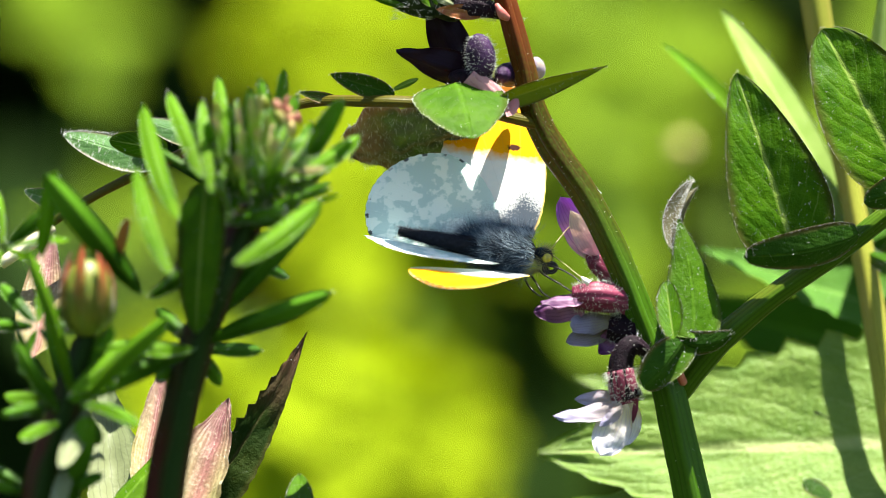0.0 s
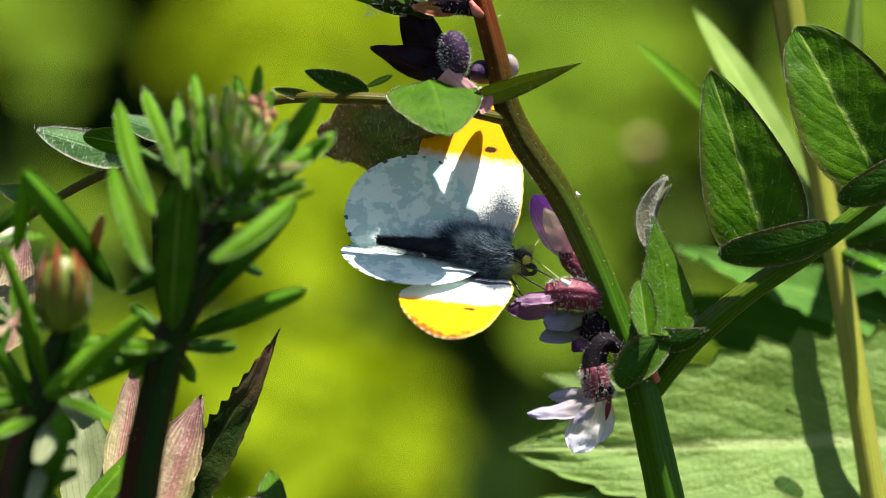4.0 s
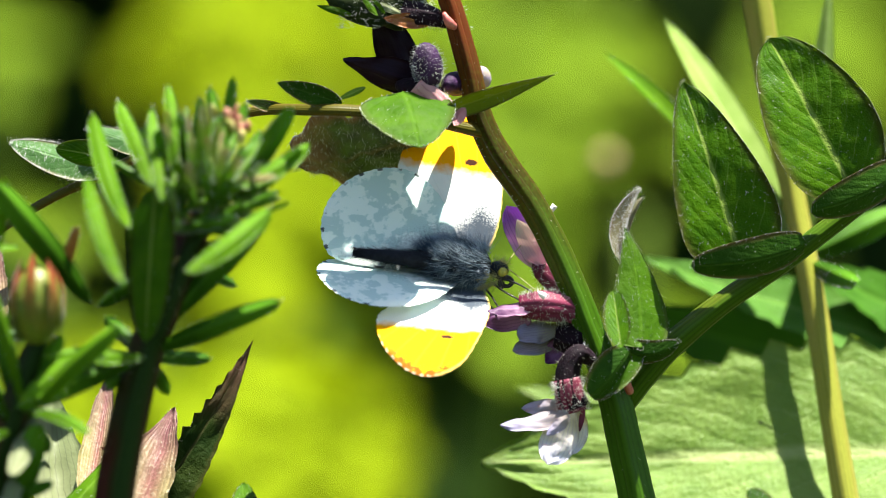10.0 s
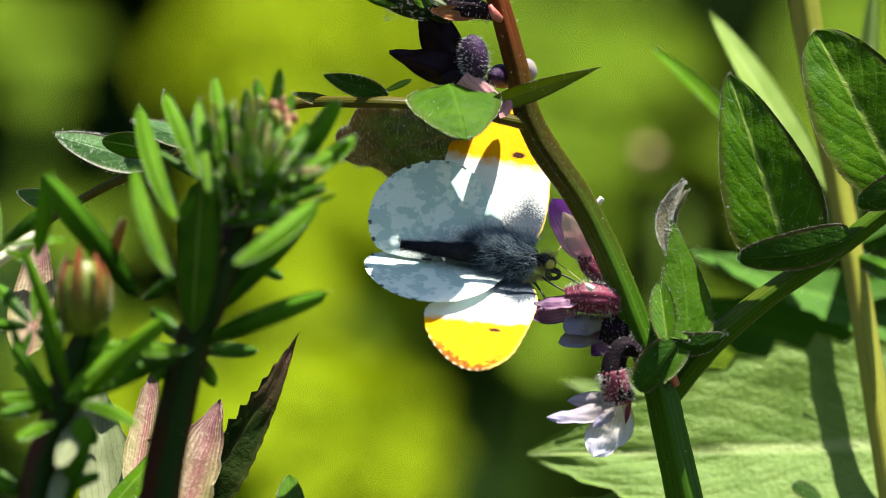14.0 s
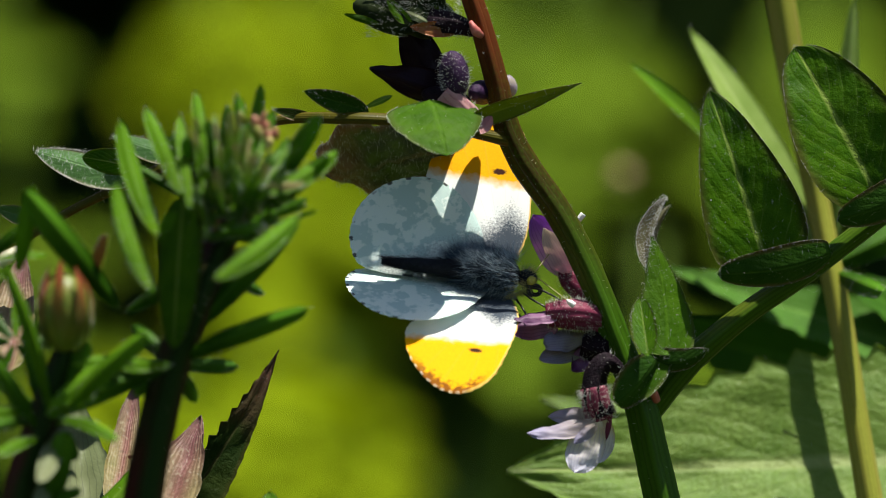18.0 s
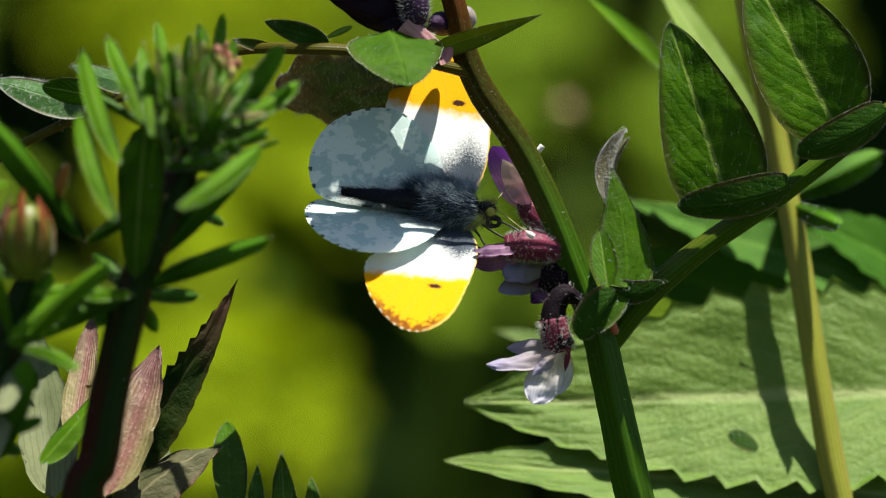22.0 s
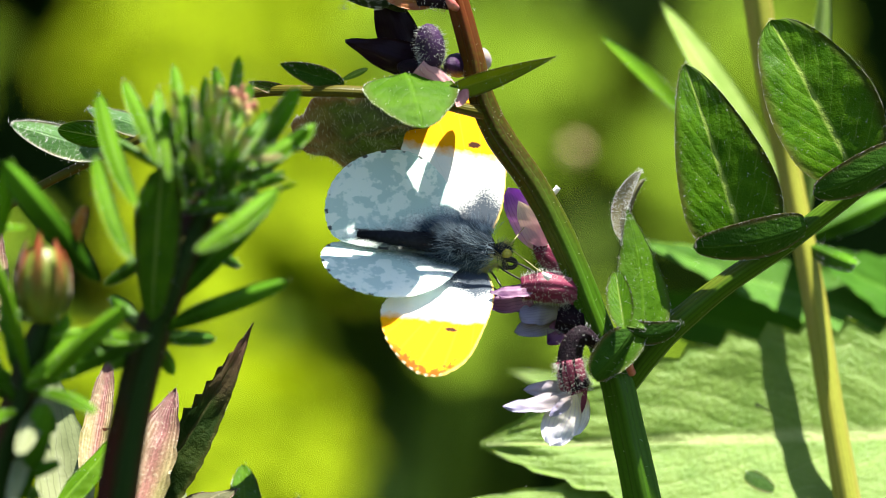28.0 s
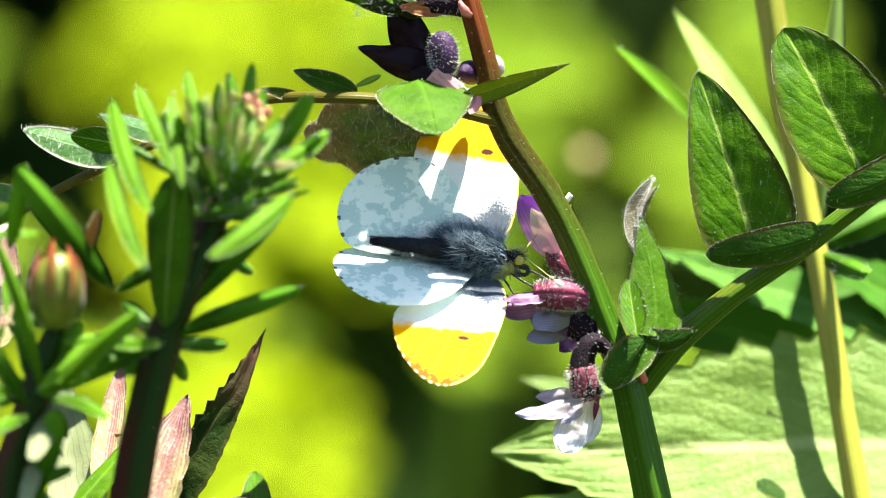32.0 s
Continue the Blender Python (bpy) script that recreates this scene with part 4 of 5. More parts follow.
# ---- cleavers ----
def cleaver_leaf(ob, rng, base, tip, width, mat, label="", hairs=60, **k):
    opts = dict(fold=-36, wide=1.3, blunt=0.36, face=(0.05, -0.95, 0.18), bow=0.03)
    if mat is CLEAVERS_LIT:
        opts["face"] = (0.2, -0.75, 0.6)
    opts.update(k)
    return leaflet(ob, rng, base, tip, width, mat, label, hairs, 0.7, name="leaf", hair_len=0.0003, hair_thick=0.00002, n=18, m=8, **opts)


def near(u, v, d):
    return at(u, v, d - 19)


def whorl(ob, rng, u, v, d, count, reach, mats, spin=0.0):
    """Narrow leaves set round one place of a cleavers stem."""
    for k in range(count):
        a = spin + math.tau * (k + rng.uniform(-0.3, 0.3)) / count
        ln = reach * rng.uniform(0.75, 1.2)
        tip = near(u + ln * math.cos(a), v - ln * 0.75 * math.sin(a) - 0.12 * reach, d - 5 * math.cos(a * 1.7))
        cleaver_leaf(ob, rng, near(u + 8 * math.cos(a), v - 6 * math.sin(a), d), tip, reach * rng.uniform(0.2, 0.3), rng.choice(mats), hairs=50, bow=rng.uniform(0.02, 0.12), fold=rng.uniform(-42, -24), twist=rng.uniform(-15, 15))


def cleavers_left():
    rng = random.Random(8)
    foot = near(120, 8480, -10)
    ob = thing("cleavers", foot, "tall cleavers with a crowded head of narrow leaves and buds", "weed", "cleavers")
    main = [foot, near(170, 4000, -10), near(190, 1300, -9), near(240, 880, -9), near(268, 720, -9), near(300, 595, -9), near(335, 500, -9), near(378, 400, -8), near(415, 300, -8), near(440, 220, -8)]
    s = part("stem", tube(bmesh.new(), main, [0.0018, 0.0018, 0.0018, 0.0017, 0.0016, 0.00155, 0.0015, 0.0014, 0.001, 0.0006], 16, 6, 0.14, 4), CLEAVERS_STEM, ob, "square dark maroon stem")
    part("down", along_line([p for p in curve(main, 6) if p.z > HEIGHT - 0.03], rng, 160, 0.0016, 0.0003), HAIR, s, "short bristles", kind="stuff")
    lit, dim = CLEAVERS_LIT, CLEAVERS
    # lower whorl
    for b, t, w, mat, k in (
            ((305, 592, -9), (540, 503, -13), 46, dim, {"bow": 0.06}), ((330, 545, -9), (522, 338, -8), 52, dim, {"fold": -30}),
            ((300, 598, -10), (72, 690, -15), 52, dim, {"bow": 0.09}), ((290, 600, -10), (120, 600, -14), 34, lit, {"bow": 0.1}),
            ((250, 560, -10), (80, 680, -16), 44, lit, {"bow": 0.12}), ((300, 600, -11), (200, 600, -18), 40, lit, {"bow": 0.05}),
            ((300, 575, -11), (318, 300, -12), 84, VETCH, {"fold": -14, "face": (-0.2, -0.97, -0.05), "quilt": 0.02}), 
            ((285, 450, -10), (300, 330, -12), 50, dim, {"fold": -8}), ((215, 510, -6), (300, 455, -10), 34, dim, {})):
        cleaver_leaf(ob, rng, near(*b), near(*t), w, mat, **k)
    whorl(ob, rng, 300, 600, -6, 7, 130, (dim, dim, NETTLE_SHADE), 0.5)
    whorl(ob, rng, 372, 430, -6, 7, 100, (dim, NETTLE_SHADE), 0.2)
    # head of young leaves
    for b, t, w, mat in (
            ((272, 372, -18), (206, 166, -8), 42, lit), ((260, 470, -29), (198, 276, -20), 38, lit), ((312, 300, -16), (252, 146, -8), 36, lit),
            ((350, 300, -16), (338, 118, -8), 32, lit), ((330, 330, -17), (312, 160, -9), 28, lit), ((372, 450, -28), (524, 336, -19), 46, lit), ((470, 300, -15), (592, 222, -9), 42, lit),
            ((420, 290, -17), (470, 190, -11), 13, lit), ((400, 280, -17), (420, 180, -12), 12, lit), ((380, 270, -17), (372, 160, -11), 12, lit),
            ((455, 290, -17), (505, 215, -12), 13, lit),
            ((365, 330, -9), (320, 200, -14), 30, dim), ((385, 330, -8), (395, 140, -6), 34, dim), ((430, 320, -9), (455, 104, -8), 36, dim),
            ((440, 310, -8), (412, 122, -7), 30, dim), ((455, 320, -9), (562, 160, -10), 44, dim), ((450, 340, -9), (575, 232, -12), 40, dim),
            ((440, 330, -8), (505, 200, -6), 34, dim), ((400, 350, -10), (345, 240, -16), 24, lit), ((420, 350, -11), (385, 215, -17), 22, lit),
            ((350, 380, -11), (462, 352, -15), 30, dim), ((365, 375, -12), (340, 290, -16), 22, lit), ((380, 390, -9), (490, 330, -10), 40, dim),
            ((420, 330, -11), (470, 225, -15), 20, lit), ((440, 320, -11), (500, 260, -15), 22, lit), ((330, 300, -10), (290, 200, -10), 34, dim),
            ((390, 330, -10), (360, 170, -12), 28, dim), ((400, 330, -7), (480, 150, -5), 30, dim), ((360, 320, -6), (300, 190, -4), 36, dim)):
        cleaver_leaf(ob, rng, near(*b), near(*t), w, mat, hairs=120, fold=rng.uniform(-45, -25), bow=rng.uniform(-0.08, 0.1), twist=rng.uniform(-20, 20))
    for u, v, d in [(452 + rng.gauss(0, 16), 188 + rng.gauss(0, 12), rng.uniform(-15, -9)) for _k in range(16)]:
        part("flower_bud", egg(bmesh.new(), near(u, v, d), Vector((rng.uniform(-0.6, 0.6), -0.3, 1)) * rng.uniform(0.0004, 0.0008), rng.uniform(0.00025, 0.00045), seg=8),
             rng.choice((BUDGREEN, PINK_DRY, BUDPINK, BUDPINK)), ob, "tiny pinkish flower bud")
    for _ in range(70):  # crowded young leaves of the head
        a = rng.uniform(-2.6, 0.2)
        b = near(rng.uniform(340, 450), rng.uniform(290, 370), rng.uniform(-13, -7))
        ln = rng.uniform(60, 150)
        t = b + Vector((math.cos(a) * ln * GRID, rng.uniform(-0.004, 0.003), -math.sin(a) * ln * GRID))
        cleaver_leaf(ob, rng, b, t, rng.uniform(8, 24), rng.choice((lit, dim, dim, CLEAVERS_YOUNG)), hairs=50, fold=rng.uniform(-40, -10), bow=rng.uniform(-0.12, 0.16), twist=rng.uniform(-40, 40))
    for u, v, d in [(rng.uniform(340, 465), rng.uniform(175, 300), rng.uniform(-17, -11)) for _k in range(18)]:
        away = Vector((u - 400, v - 380)).normalized() * rng.uniform(30, 55)
        cleaver_leaf(ob, rng, near(u - away.x, v - away.y, d), near(u + away.x * 0.6, v + away.y * 0.6, d - 2), rng.uniform(9, 17), CLEAVERS_YOUNG, hairs=0, bow=rng.uniform(-0.1, 0.2))


def cleavers_second():
    rng = random.Random(9)
    foot = near(0, 8480, -14)
    ob = thing("cleavers", foot, "cleavers shoot with a plump reddish bud and drooping leaves", "weed", "cleavers")
    main = [foot, near(20, 3500, -14), near(8, 1200, -13), near(22, 880, -13), near(48, 760, -13), near(70, 690, -13), near(95, 610, -13), near(110, 570, -13)]
    part("stem", tube(bmesh.new(), main, [0.0016, 0.0016, 0.0016, 0.0016, 0.0014, 0.0013, 0.0011, 0.0008], 14, 6, 0.14, 4), CLEAVERS_STEM, ob, "dark maroon stem")
    bud = part("bud", egg(bmesh.new(), near(106, 510, -14), near(108, 440, -14) - near(106, 510, -14), 0.0026, seg=18), BUDGREEN, ob, "plump yellow-green bud")
    for k in range(7):
        a = math.tau * k / 7
        du = 50 * math.cos(a)
        d = -14 - 2.4 * math.sin(a)
        flower_petal(bud, near(106 + du * 0.6, 578, d), near(108 + du * 0.6, 442 - 14 * (k % 3), d), 22, BUDSEPAL, "sepal", "red-tipped sepal",
                     face=(math.cos(a), -math.sin(a), 0), fold=-22, bow=0.16, wide=1.0)
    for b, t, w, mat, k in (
            ((205, 505, -12), (34, 292, -16), 62, CLEAVERS, {"bow": 0.05}), ((85, 700, -14), (0, 420, -18), 34, CLEAVERS_LIT, {"bow": 0.08}),
            ((100, 690, -15), (250, 545, -19), 50, CLEAVERS_LIT, {"bow": 0.06}), ((95, 700, -15), (200, 735, -20), 34, CLEAVERS_LIT, {"bow": 0.15}),
            ((60, 720, -14), (-20, 590, -18), 34, CLEAVERS, {"bow": 0.1}), ((60, 730, -15), (-10, 760, -20), 30, CLEAVERS_LIT, {"bow": 0.1}),
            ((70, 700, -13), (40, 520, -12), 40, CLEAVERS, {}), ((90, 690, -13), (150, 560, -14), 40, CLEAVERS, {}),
            ((62, 810, -19), (104, 705, -12), 52, GREYISH, {"face": (0, -0.55, 0.85)}), ((25, 440, -12), (52, 285, -14), 40, CLEAVERS_LIT, {}),
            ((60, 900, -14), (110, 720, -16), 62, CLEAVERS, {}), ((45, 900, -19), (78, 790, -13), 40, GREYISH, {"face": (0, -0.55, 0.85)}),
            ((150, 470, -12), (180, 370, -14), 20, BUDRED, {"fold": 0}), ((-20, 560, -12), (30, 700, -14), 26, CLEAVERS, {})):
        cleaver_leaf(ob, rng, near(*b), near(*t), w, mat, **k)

    whorl(ob, rng, 75, 690, -12, 9, 120, (CLEAVERS, CLEAVERS, CLEAVERS_LIT, NETTLE_SHADE), 0.3)
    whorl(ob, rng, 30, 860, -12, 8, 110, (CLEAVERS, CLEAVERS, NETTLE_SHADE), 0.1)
    whorl(ob, rng, 20, 560, -8, 7, 100, (CLEAVERS, CLEAVERS, CLEAVERS_LIT), 0.6)
    whorl(ob, rng, -40, 420, -8, 7, 110, (CLEAVERS, CLEAVERS_LIT), 0.0)


def russet_shoot():
    rng = random.Random(10)
    foot = at(320, 8480, 4)
    ob = thing("young_nettle", foot, "young shoot with toothed russet and pink-flushed leaves", "weed")
    main = [foot, at(300, 4000, 4), at(270, 1400, 2), at(245, 1000, 1), at(240, 880, 0), at(235, 760, 0)]
    part("stem", tube(bmesh.new(), main, [0.0016, 0.0016, 0.0015, 0.0014, 0.0012, 0.0008], 12, 6, 0.12, 4), CLEAVERS_STEM, ob, "maroon stem")

    def toothed(b, t, w, mat, label, lean=4.0, **k):
        opts = dict(face=(0, -0.62, 0.76), fold=22, wide=0.62, blunt=0.75, teeth=9, tooth=0.32, m=8, quilt=0.05, wave=0.03)
        opts.update(k)
        leaflet(ob, rng, at(b[0], b[1], b[2] - lean), at(t[0], t[1], t[2] + lean), w, mat, label, 160, 0.5, name="leaf", **opts)
    toothed((250, 940, 2), (490, 573, 4), 112, RUSSET, "toothed russet-brown leaf", lean=0.5, tooth=0.42, teeth=14, saw_side=-1, seed=1.0, wide=0.5, blunt=0.95, fold=12, bowside=0.03, face=(0.2, -0.95, 0.05))
    toothed((255, 960, -4), (352, 690, -2), 130, PINK, "cream leaf flushed pink", teeth=5, tooth=0.15, face=(-0.1, -0.7, 0.7))
    toothed((195, 860, 0), (240, 620, 2), 60, PINK, "narrow pink-flushed leaf", teeth=5, tooth=0.1, face=(-0.1, -0.75, 0.6))
    toothed((165, 960, 2), (130, 650, 4), 120, GREYISH, "pale downy leaf", teeth=6, tooth=0.12)
    toothed((140, 900, -8), (275, 745, -11), 52, CLEAVERS_LIT, "bright green leaf", teeth=0, fold=-20)
    toothed((300, 900, -1), (345, 700, 1), 60, RUSSET, "toothed green-brown leaf", teeth=6)
    toothed((482, 990, 2), (474, 824, 9), 62, VETCH_PALE, "small green leaf tip", teeth=0, fold=8, wide=0.9, blunt=0.5)
    toothed((578, 1030, 6), (571, 880, 8), 52, VETCH, "small green leaf tip", teeth=4, tooth=0.12, fold=12)
    toothed((632, 1060, 6), (624, 922, 8), 46, VETCH, "small green leaf tip", teeth=4, tooth=0.12, fold=12)
    toothed((520, 1040, 4), (528, 900, 5), 40, NETTLE_SHADE, "small green leaf tip", teeth=4, tooth=0.12, fold=12)
    toothed((265, 1010, 2), (462, 866, 0), 120, DOWNY_DARK, "grey-green downy leaf", teeth=6, tooth=0.12, bow=0.12, fold=-20)
    toothed((330, 960, 6), (360, 800, 6), 70, GREYISH, "pale downy leaf", teeth=6, tooth=0.15)
    toothed((5, 620, 3), (38, 400, 5), 92, PINK, "narrow pink-flushed leaf", teeth=4, tooth=0.1)


def cleavers_right():
    rng = random.Random(12)
    foot = at(1700, 8480, 6)
    ob = thing("cleavers", foot, "pale yellow-green cleavers stem with lance-shaped leaves", "weed", "cleavers")
    main = [foot, at(1690, 4500, 6), at(1620, 1500, 10), at(1575, 1050, 14), at(1545, 882, 16), at(1518, 720, 18.5), at(1490, 540, 22), at(1468, 420, 24), at(1440, 280, 26), at(1410, 140, 26), at(1388, 0, 26), at(1360, -180, 26), at(1320, -500, 26)]
    part("stem", tube(bmesh.new(), main, [0.0014, 0.0014, 0.0013, 0.0012, 0.0012, 0.0011, 0.0011, 0.00105, 0.0011, 0.0012, 0.0013, 0.0013, 0.0012], 16, 6, 0.14, 4), CLEAVERS_PALE, ob, "pale square stem")
    for b, t, w, mat, k in (
            ((1462, 425, 26), (1219, 2, 33), 80, LANCE, {"fold": 10, "wide": 0.95, "blunt": 0.7, "face": (0.35, -0.7, 0.6)}), ((1452, 415, 27), (1300, 110, 35), 64, CLEAVERS, {"fold": 14}),
            ((1462, 415, 25), (1330, 260, 32), 44, CLEAVERS_LIT, {}), ((1475, 400, 27), (1512, -60, 27), 54, LANCE, {"wide": 1.0, "blunt": 0.7}),
            ((1290, 235, 34), (1114, 64, 36), 40, CLEAVERS_LIT, {"face": (0.2, -0.7, 0.6), "fold": 20, "wide": 0.9, "blunt": 0.8}), ((1475, 420, 27), (1640, 340, 31), 70, CLEAVERS, {}),
            ((1460, 425, 28), (1360, 330, 36), 60, CLEAVERS, {}), ((1468, 430, 25), (1560, 470, 15), 50, CLEAVERS, {}),
            ((1462, 428, 26), (1270, 405, 27), 50, CLEAVERS, {"face": (0, -0.3, 0.95)}), ((1466, 428, 26), (1480, 405, 40), 60, CLEAVERS, {"face": (0, -0.3, 0.95)})):
        cleaver_leaf(ob, rng, at(*b), at(*t), w, mat, hairs=80, **k)
    part("leaf_stalk", tube(bmesh.new(), [at(1452, 350, 26), at(1380, 300, 31), at(1285, 230, 34)], [0.0005, 0.0004, 0.0003], 8, 5), CLEAVERS_PALE, ob)


def nettle():
    rng = random.Random(13)

    def back(u, v, d):
        return at(u, v, d)
    foot = back(1900, 8480, 40)
    ob = thing("nettle", foot, "nettle with broad pale green toothed leaves in sunlight", "weed")
    main = [foot, back(1900, 4000, 40), back(1880, 1500, 38), back(1850, 1000, 36), back(1820, 600, 38), back(1800, 300, 38)]
    part("stem", tube(bmesh.new(), main, [0.0022, 0.002, 0.0018, 0.0016, 0.0014, 0.001], 12, 6, 0.14, 4), CLEAVERS_PALE, ob, "square green stem")
    opts = dict(fold=10, wide=0.62, blunt=0.8, tooth=0.14, m=16, quilt=0.02, name="leaf", hair_len=0.0004)
    leaflet(ob, rng, back(1830, 760, 24), back(896, 788, 21), 470, NETTLE, "broad pale green toothed leaf with sunken veins", 200, 0.5, twist=-12, face=(0.05, -0.85, 0.53), teeth=13, seed=2.0, **opts)
    leaflet(ob, rng, back(1820, 640, 38), back(1180, 425, 36), 170, NETTLE_HALF_SHADE, "broad green toothed leaf", 120, 0.5, face=(0.0, -0.7, 0.6), teeth=11, seed=5.0, **opts)
    leaflet(ob, rng, back(1830, 900, 46), back(955, 655, 46), 200, NETTLE, "green toothed leaf", 100, 0.5, face=(0.1, -0.7, 0.6), teeth=12, seed=7.0, **opts)
    leaflet(ob, rng, back(1840, 960, 21), back(860, 890, 18), 260, NETTLE, "broad green toothed leaf", 100, 0.5, face=(0.1, -0.7, 0.6), teeth=12, seed=9.0, **opts)
    leaflet(ob, rng, back(1700, 660, 58), back(1130, 520, 60), 190, NETTLE_SHADE, "green toothed leaf, darkened for shade", 0, 0.5, face=(0.0, -0.97, -0.25), teeth=9, seed=3.0, **opts)
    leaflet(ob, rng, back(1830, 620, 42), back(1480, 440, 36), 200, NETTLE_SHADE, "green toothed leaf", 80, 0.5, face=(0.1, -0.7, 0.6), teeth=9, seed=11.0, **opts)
    leaflet(ob, rng, back(1384, 714, 23.7), back(1410, 727, 23.4), 15, DARKBUD, "dark blemish", 0, name="blemish", face=(-0.05, -0.94, 0.33), fold=-8, blunt=0.5)
    leaflet(ob, rng, back(1366, 838, 19.75), back(1416, 868, 18.6), 32, VETCH_UNDER_SHADE, "dark green withered spot", 60, 0.2, name="blemish", face=(0, -0.87, 0.49), fold=-4, blunt=0.45)


# ---- butterfly ----
def wing(name, outline, material, parent, label, camber):
    """A wing in its own plane: x towards the head, y outwards, in millimetres; closed and 0.05 mm thick."""
    rim = curve([Vector((*p, 0)) for p in outline + outline[:1]], 9)[:-1]
    centre = sum(rim, Vector()) / len(rim)
    bm = bmesh.new()
    uv, uv2 = bm.loops.layers.uv.new("UVMap"), bm.loops.layers.uv.new("rim")
    levels = [0.15, 0.35, 0.55, 0.72, 0.85, 0.93, 0.97, 1.0]

    def z_of(p):
        return camber * (0.4 * math.sin(p.y * 0.19) + 0.10 * math.sin(math.atan2(p.x, p.y + 0.5) * 9) * min(1, p.length / 6))
    sheets, info = [], {}
    for dz in (0.025, -0.025):
        rings = []
        for lv in levels:
            ring = []
            for k, p in enumerate(rim):
                q = centre.lerp(p, lv)
                scallop = 1 + (0.008 * math.sin(k * 2.1) if lv == 1.0 else 0)
                q = centre + (q - centre) * scallop
                v = bm.verts.new((q.x / 1e3, q.y / 1e3, (z_of(q) + dz * (lv < 1)) / 1e3))
                info[v] = (q.x, q.y, k / len(rim), lv)
                ring.append(v)
            rings.append(ring)
        mid = bm.verts.new((centre.x / 1e3, centre.y / 1e3, (z_of(centre) + dz) / 1e3))
        info[mid] = (centre.x, centre.y, 0, 0)
        sheets.append((rings, mid))
    count = len(rim)
    for (rings, mid), flip in zip(sheets, (0, 1)):
        for k in range(count):
            j = (k + 1) % count
            vs = (mid, rings[0][k], rings[0][j])
            bm.faces.new(vs[::-1] if flip else vs)
            for i in range(len(rings) - 1):
                vs = (rings[i][k], rings[i + 1][k], rings[i + 1][j], rings[i][j])
                bm.faces.new(vs[::-1] if flip else vs)
    bmesh.ops.recalc_face_normals(bm, faces=bm.faces)
    for f in bm.faces:
        for loop in f.loops:
            x, y, a, r = info[loop.vert]
            loop[uv].uv = (x / 40 + 0.5, y / 40 + 0.5)
            loop[uv2].uv = (a, r)
    me = bpy.data.meshes.new(name)
    bm.to_mesh(me)
    bm.free()
    me.materials.append(material)
    me.shade_smooth()
    ob = new(name, me)
    ob.parent = parent
    return tagged(ob, label)


FOREWING = [(0, -0.3), (1.5, 2.5), (2.0, 6.0), (1.7, 10.8), (0.8, 15.2), (-1.5, 17.8), (-4.3, 17.4), (-7.2, 14.2), (-8.6, 10.0), (-8.0, 7.0), (-4.5, 2.5), (-1.2, 0.0)]
HINDWING = [(0, 0), (-2.2, 5.5), (-4.8, 8.6), (-7.6, 9.6), (-10.6, 9.0), (-13.0, 7.2), (-14.4, 4.6), (-14.5, 1.6), (-12.8, -0.7), (-7.0, -1.3), (-2.5, -1.2)]
HINGE = {"fore_up": (888, 432, -0.8), "hind_up": (868, 436, -1.4), "fore_low": (890, 478, -1.2), "hind_low": (866, 462, -0.8)}


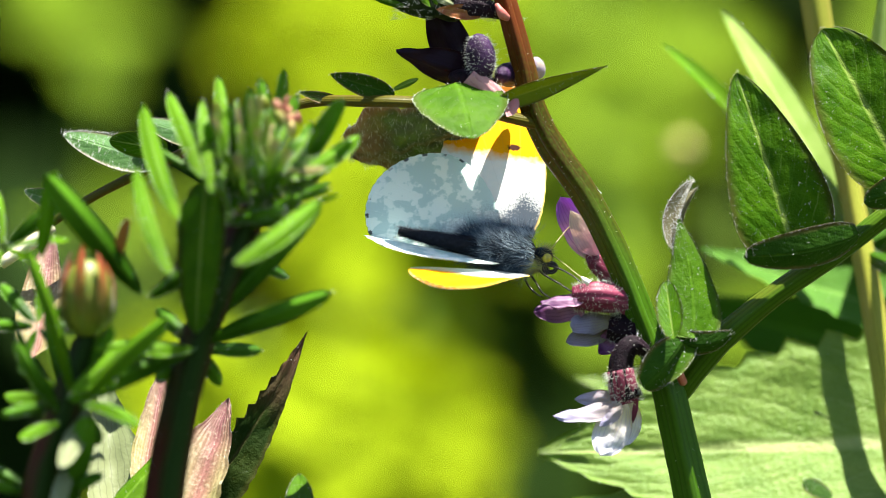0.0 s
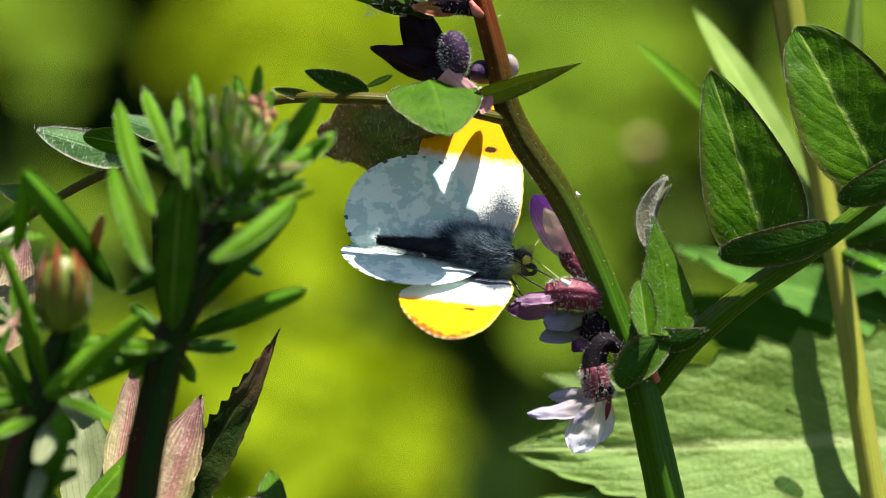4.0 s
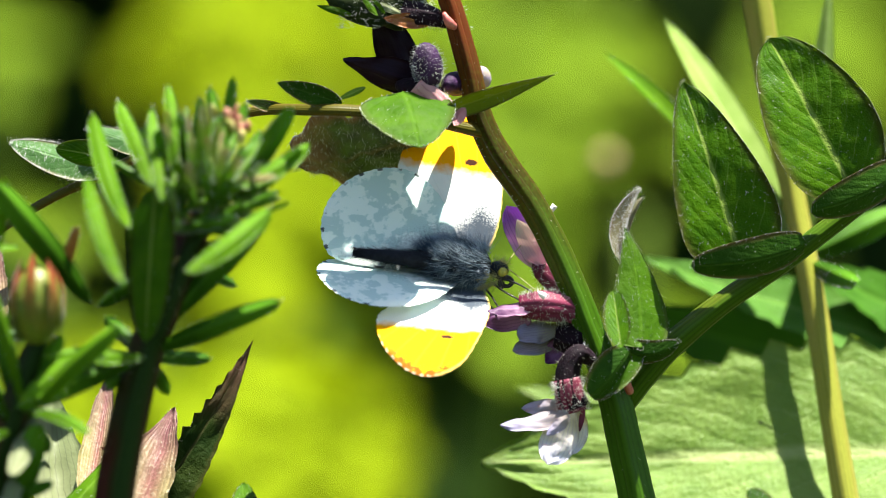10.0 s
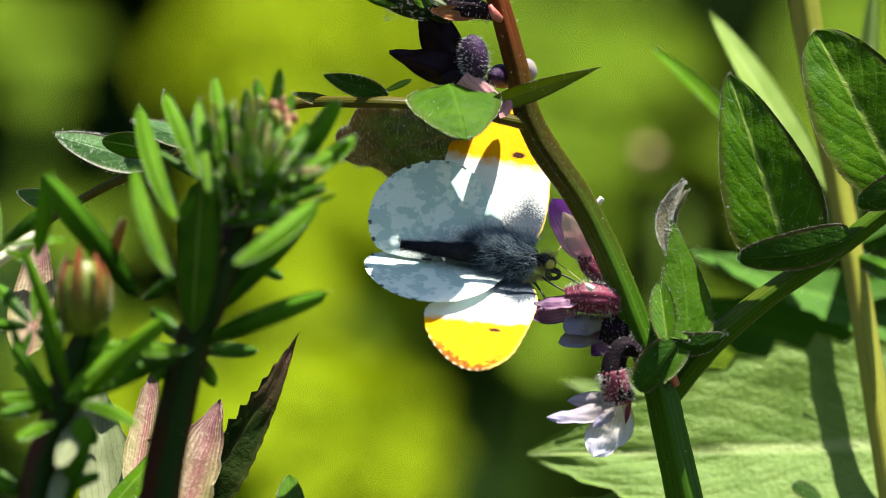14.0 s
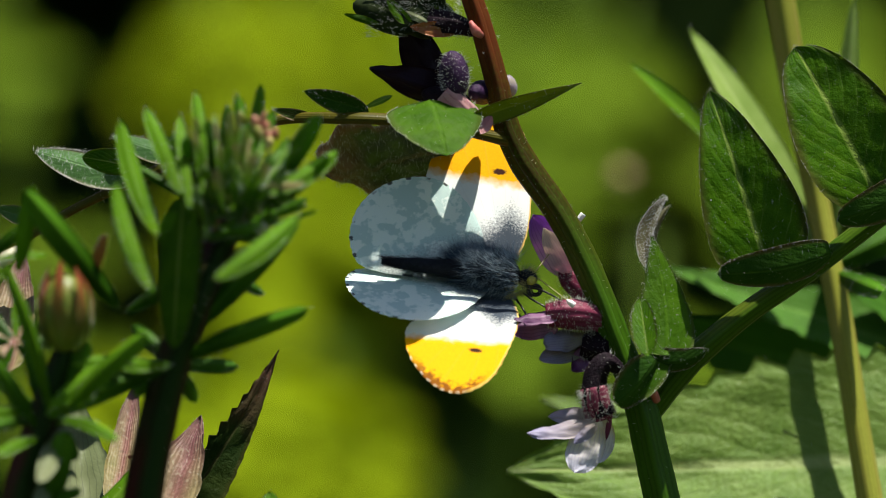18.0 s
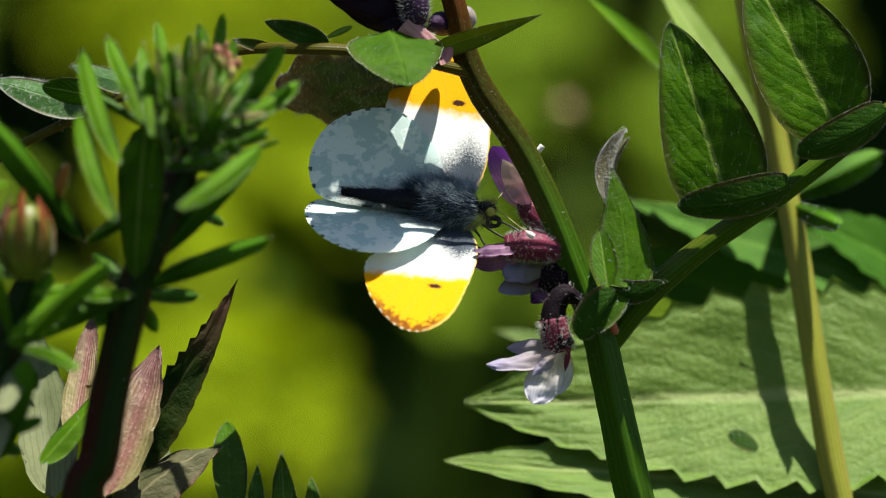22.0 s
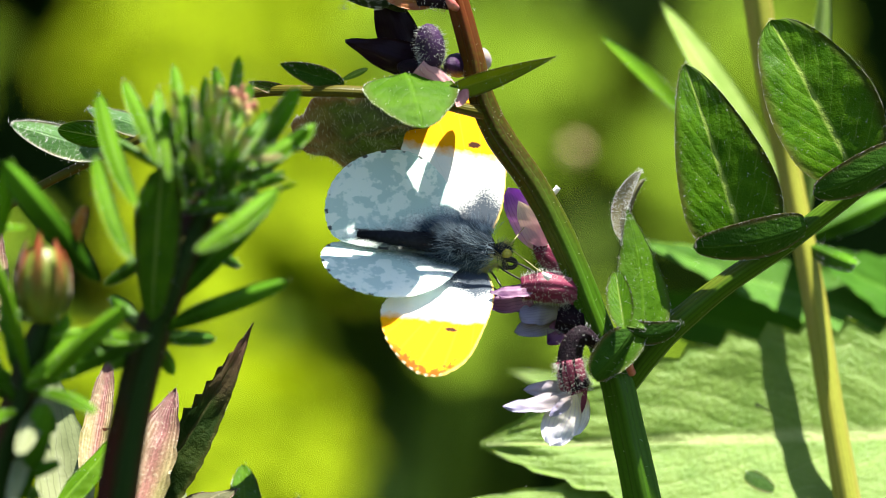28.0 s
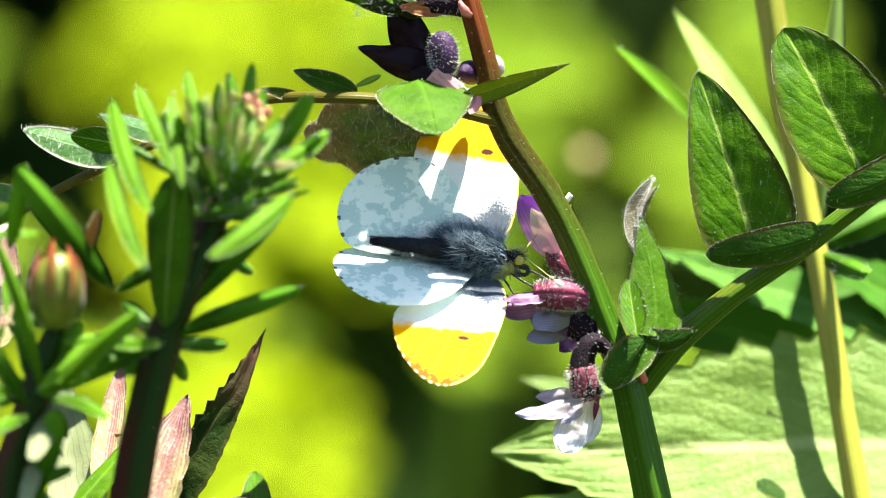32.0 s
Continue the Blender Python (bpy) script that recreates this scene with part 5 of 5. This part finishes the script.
def butterfly():
    rng = random.Random(4)
    ob = thing("butterfly", at(855, 440, 0), "white butterfly with orange wing tips on a vetch flower", "butterfly")
    bm = tube(bmesh.new(), [at(806, 432, -1.2), at(770, 428, -2.6), at(720, 422, -3.0), at(668, 417, -3.2)], [0.0012, 0.0008, 0.00062, 0.0003], 14, 6)
    abdomen = part("abdomen", bm, BODY, ob, "slim dark abdomen")
    tail = bmesh.new()
    bm = egg(bmesh.new(), at(855, 438, -0.6), at(915, 446, -0.8) - at(855, 438, -0.6), 0.0023, 1.0, 18)
    thorax = part("thorax", bm, BODY, ob, "dark thorax")
    head = part("head", egg(bmesh.new(), at(926, 447, -1.0), Vector((0.0010, 0, -0.0002)), 0.0009), BODY, ob, "small dark head")
    part("eye", egg(bmesh.new(), at(934, 453, -1.9), Vector((0, -0.0003, 0.0005)), 0.00052), EYEGREEN, head, "greenish-yellow eye")
    part("eye", egg(bmesh.new(), at(930, 440, 0.0), Vector((0, 0.0003, 0.0005)), 0.00052), EYEGREEN, head, "greenish-yellow eye")
    coil = []
    for k in range(30):
        a, r = math.tau * k / 13 + 2.0, 14.5 - 0.33 * k
        coil.append(at(940 + r * math.cos(a), 469 + 0.85 * r * math.sin(a), -2.2 + k * 0.008))
    part("proboscis", tube(bmesh.new(), [at(932, 456, -1.8), at(928, 462, -2.1)] + coil, [0.00012] * 4 + [0.00008], 8, 2), BLACK, head, "coiled black tongue")
    for pts, clubs in (([at(940, 436, -1.2), at(962, 408, 0.5), at(995, 370, 1.5), at(1018, 343, 2)], [at(1012, 350, 2), at(1019, 342, 2), at(1026, 333, 2)]),
                       ([at(944, 446, -1.6), at(965, 462, -3.5), at(985, 478, -5), at(1000, 489, -6)], [at(995, 485, -5.8), at(1002, 491, -6), at(1009, 496, -6)])):
        ant = part("antenna", tube(bmesh.new(), pts, [0.00006, 0.00004, 0.00004, 0.00005], 6, 5), FUR_PALE, head, "thin antenna")
        part("club", tube(bmesh.new(), clubs, [0.00008, 0.00030, 0.00030], 8, 4), WHITE, ant, "white club")
    for pts in ([(915, 470, -1.5), (935, 485, -3.5), (958, 498, -4.2), (985, 516, -5)], [(925, 462, -1.5), (950, 468, -3.2), (975, 480, -4), (998, 497, -5)],
                [(900, 476, -1), (915, 496, -2.8), (925, 512, -4), (940, 522, -5.2)], [(890, 478, 0), (900, 500, 1), (915, 515, 0), (925, 520, -2)]):
        part("leg", tube(bmesh.new(), [at(*p) for p in pts], [0.00013, 0.00010, 0.00009, 0.00006], 6, 5), BLACK, ob, "thin dark leg")
    # fur on thorax and abdomen: backswept slate hairs, paler about the head
    bm, pale = bmesh.new(), bmesh.new()
    axis = (at(668, 416) - at(915, 446)).normalized()
    for _ in range(3600):
        d = Vector((rng.gauss(0, 1), -abs(rng.gauss(0, 1)), rng.gauss(0, 1))).normalized()
        t = rng.random()
        p = at(905, 446, -0.7).lerp(at(790, 428, -0.5), t)
        r = 0.0024 * math.sin(0.5 + 2.0 * (1 - t) * 0.9) * 0.95
        root = p + Vector((0, d.y, d.z)) * r
        hair(bm, root, Vector((0, d.y, d.z)) * 0.7 + axis * rng.uniform(0.3, 1.5) + Vector([rng.uniform(-0.35, 0.35) for _k in range(3)]), rng.uniform(0.0008, 0.0022), 0.000024)
    for _ in range(800):
        t = rng.random()
        p = at(795, 430, -2.2).lerp(at(672, 417, -3.2), t)
        d = Vector((0, rng.uniform(-1, 0.3), rng.uniform(-1, 1))).normalized()
        hair(tail, p + d * 0.0009 * (1 - 0.6 * t), d * rng.uniform(0.1, 0.6) + axis, rng.uniform(0.0004, 0.0011), 0.000018)
    for _ in range(420):
        d = Vector((rng.uniform(-0.3, 1), rng.uniform(-1, 0.4), rng.uniform(-1, 1))).normalized()
        p = at(922, 446, -1.0) + d * 0.0009
        hair(pale if rng.random() < 0.6 else bm, p, d + Vector((0.4, 0, 0)), rng.uniform(0.0004, 0.0011), 0.000016)
    for _ in range(420):  # olive-yellow down on the breast
        p = at(928, 458, -1.6).lerp(at(892, 470, -1.6), rng.random())
        d = Vector((rng.uniform(-0.3, 0.6), rng.uniform(-1, 0), rng.uniform(-1, 0.3)))
        hair(pale, p + d.normalized() * 0.0006, d + axis * 0.4, rng.uniform(0.0005, 0.0012), 0.00002)
    blue = bmesh.new()
    for _ in range(900):
        d = Vector((0, -abs(rng.gauss(0, 1)), rng.gauss(0.3, 1))).normalized()
        p = at(912, 446, -0.8).lerp(at(815, 432, -0.6), rng.random()) + d * 0.0021
        hair(blue, p, d * 0.8 + axis * rng.uniform(-0.2, 1.4) + Vector([rng.uniform(-0.4, 0.4) for _k in range(3)]), rng.uniform(0.0008, 0.0020), 0.00002)
    for _ in range(700):  # dark scales and hairs spread over the roots of the upper wings
        p = at(905, 428, -0.3).lerp(at(800, 424, 0.2), rng.random())
        way = Vector((rng.gauss(-0.1, 0.5), rng.uniform(-0.15, 0.4), 1))
        hair(bm, p, way, rng.uniform(0.0012, 0.0034), 0.000026)
    part("fur", tail, BODY, abdomen, "short dark hairs", kind="stuff")
    part("long_fur", blue, FUR_BLUE, thorax, "blue-grey hairs", kind="stuff")
    part("fur", bm, FUR, thorax, "slate-blue fur", kind="stuff")
    part("face_fur", pale, FUR_PALE, head, "pale bristly fur", kind="stuff")
    wings = {}
    for key, name, outline, mat, lab in (("hind_up", "hindwing", HINDWING, HIND, "white hindwing marbled with grey"), ("hind_low", "hindwing", HINDWING, HIND, "white hindwing marbled with grey"),
                                         ("fore_up", "forewing", FOREWING, FORE, "white forewing with an orange tip"), ("fore_low", "forewing", FOREWING, FORE, "white forewing with an orange tip")):
        wings[key] = wing(name, outline, mat, ob, lab, 1.0 if key.endswith("up") else -1.0)
    return ob, abdomen, wings


def motions():
    """The butterfly settles and lowers its abdomen; then the lower pair of wings opens slowly, the upper hardly stirs."""
    walk(BUTTERFLY, [(t, Matrix.Translation(HEART + Vector((x, 0, z)) * GRID)) for t, x, z in
                     ((0, -17, 9), (0.55, -17, 9), (0.95, -16, 5), (2, -11, 3), (5, -6, 0), (9, -2, 0), (20, 3, 0), (32, 3, 0))])
    base = at(806, 432, -1.2) - HEART
    walk(ABDOMEN, [(t, Matrix.Translation(base) @ pose(0, 0, 0, 0, a, 0) @ Matrix.Translation(-base)) for t, a in ((0, 5.5), (0.55, 5.5), (0.95, 0), (32, 0))])
    span = [(0, 35), (0.3, 41), (0.6, 50), (0.9, 77), (1.2, 84), (1.5, 89), (2, 97), (2.5, 104), (4.5, 119), (6, 128), (9, 160), (13, 163), (19, 181), (23, 193), (28, 196), (32, 200)]
    fore = [(t, math.degrees(math.acos(k / 317))) for t, k in span]
    hind = [(0, 82, 7), (0.55, 81, 7), (0.95, 74.5, 6), (2, 72, 5), (4.5, 68, 4), (9, 64, 3), (32, 57, 2)]

    def set_up(key, tilt, sweep, roll=0.0):
        h = at(*HINGE[key]) - HEART
        return Matrix.Translation(h) @ pose(0, 0, 0, 0, BODY_TILT + roll, 0) @ pose(0, 0, 0, tilt) @ pose(0, 0, 0, 0, 0, sweep)
    walk(WINGS["fore_low"], [(t, set_up("fore_low", 270 - a, 7 + 9 * max(0.0, 1 - t / 6) ** 2)) for t, a in fore])
    walk(WINGS["hind_low"], [(t, set_up("hind_low", 270 - a, 0, roll)) for t, a, roll in hind])
    walk(WINGS["fore_up"], [(0, set_up("fore_up", 90 - 26, 1)), (2, set_up("fore_up", 90 - 26, 3)), (9, set_up("fore_up", 90 - 27, 0)), (32, set_up("fore_up", 90 - 28, 0))])
    walk(WINGS["hind_up"], [(0, set_up("hind_up", 90 - 24, 0)), (9, set_up("hind_up", 90 - 25, 0)), (32, set_up("hind_up", 90 - 26, 0))])


BODY_TILT = 5.0
HEART = at(855, 440, 0)

ground()
bank()
hedge()
background()
blurred_glint()
nettle()
cleavers_right()
russet_shoot()
cleavers_second()
cleavers_left()
vetch()
BUTTERFLY, ABDOMEN, WINGS = butterfly()
motions()
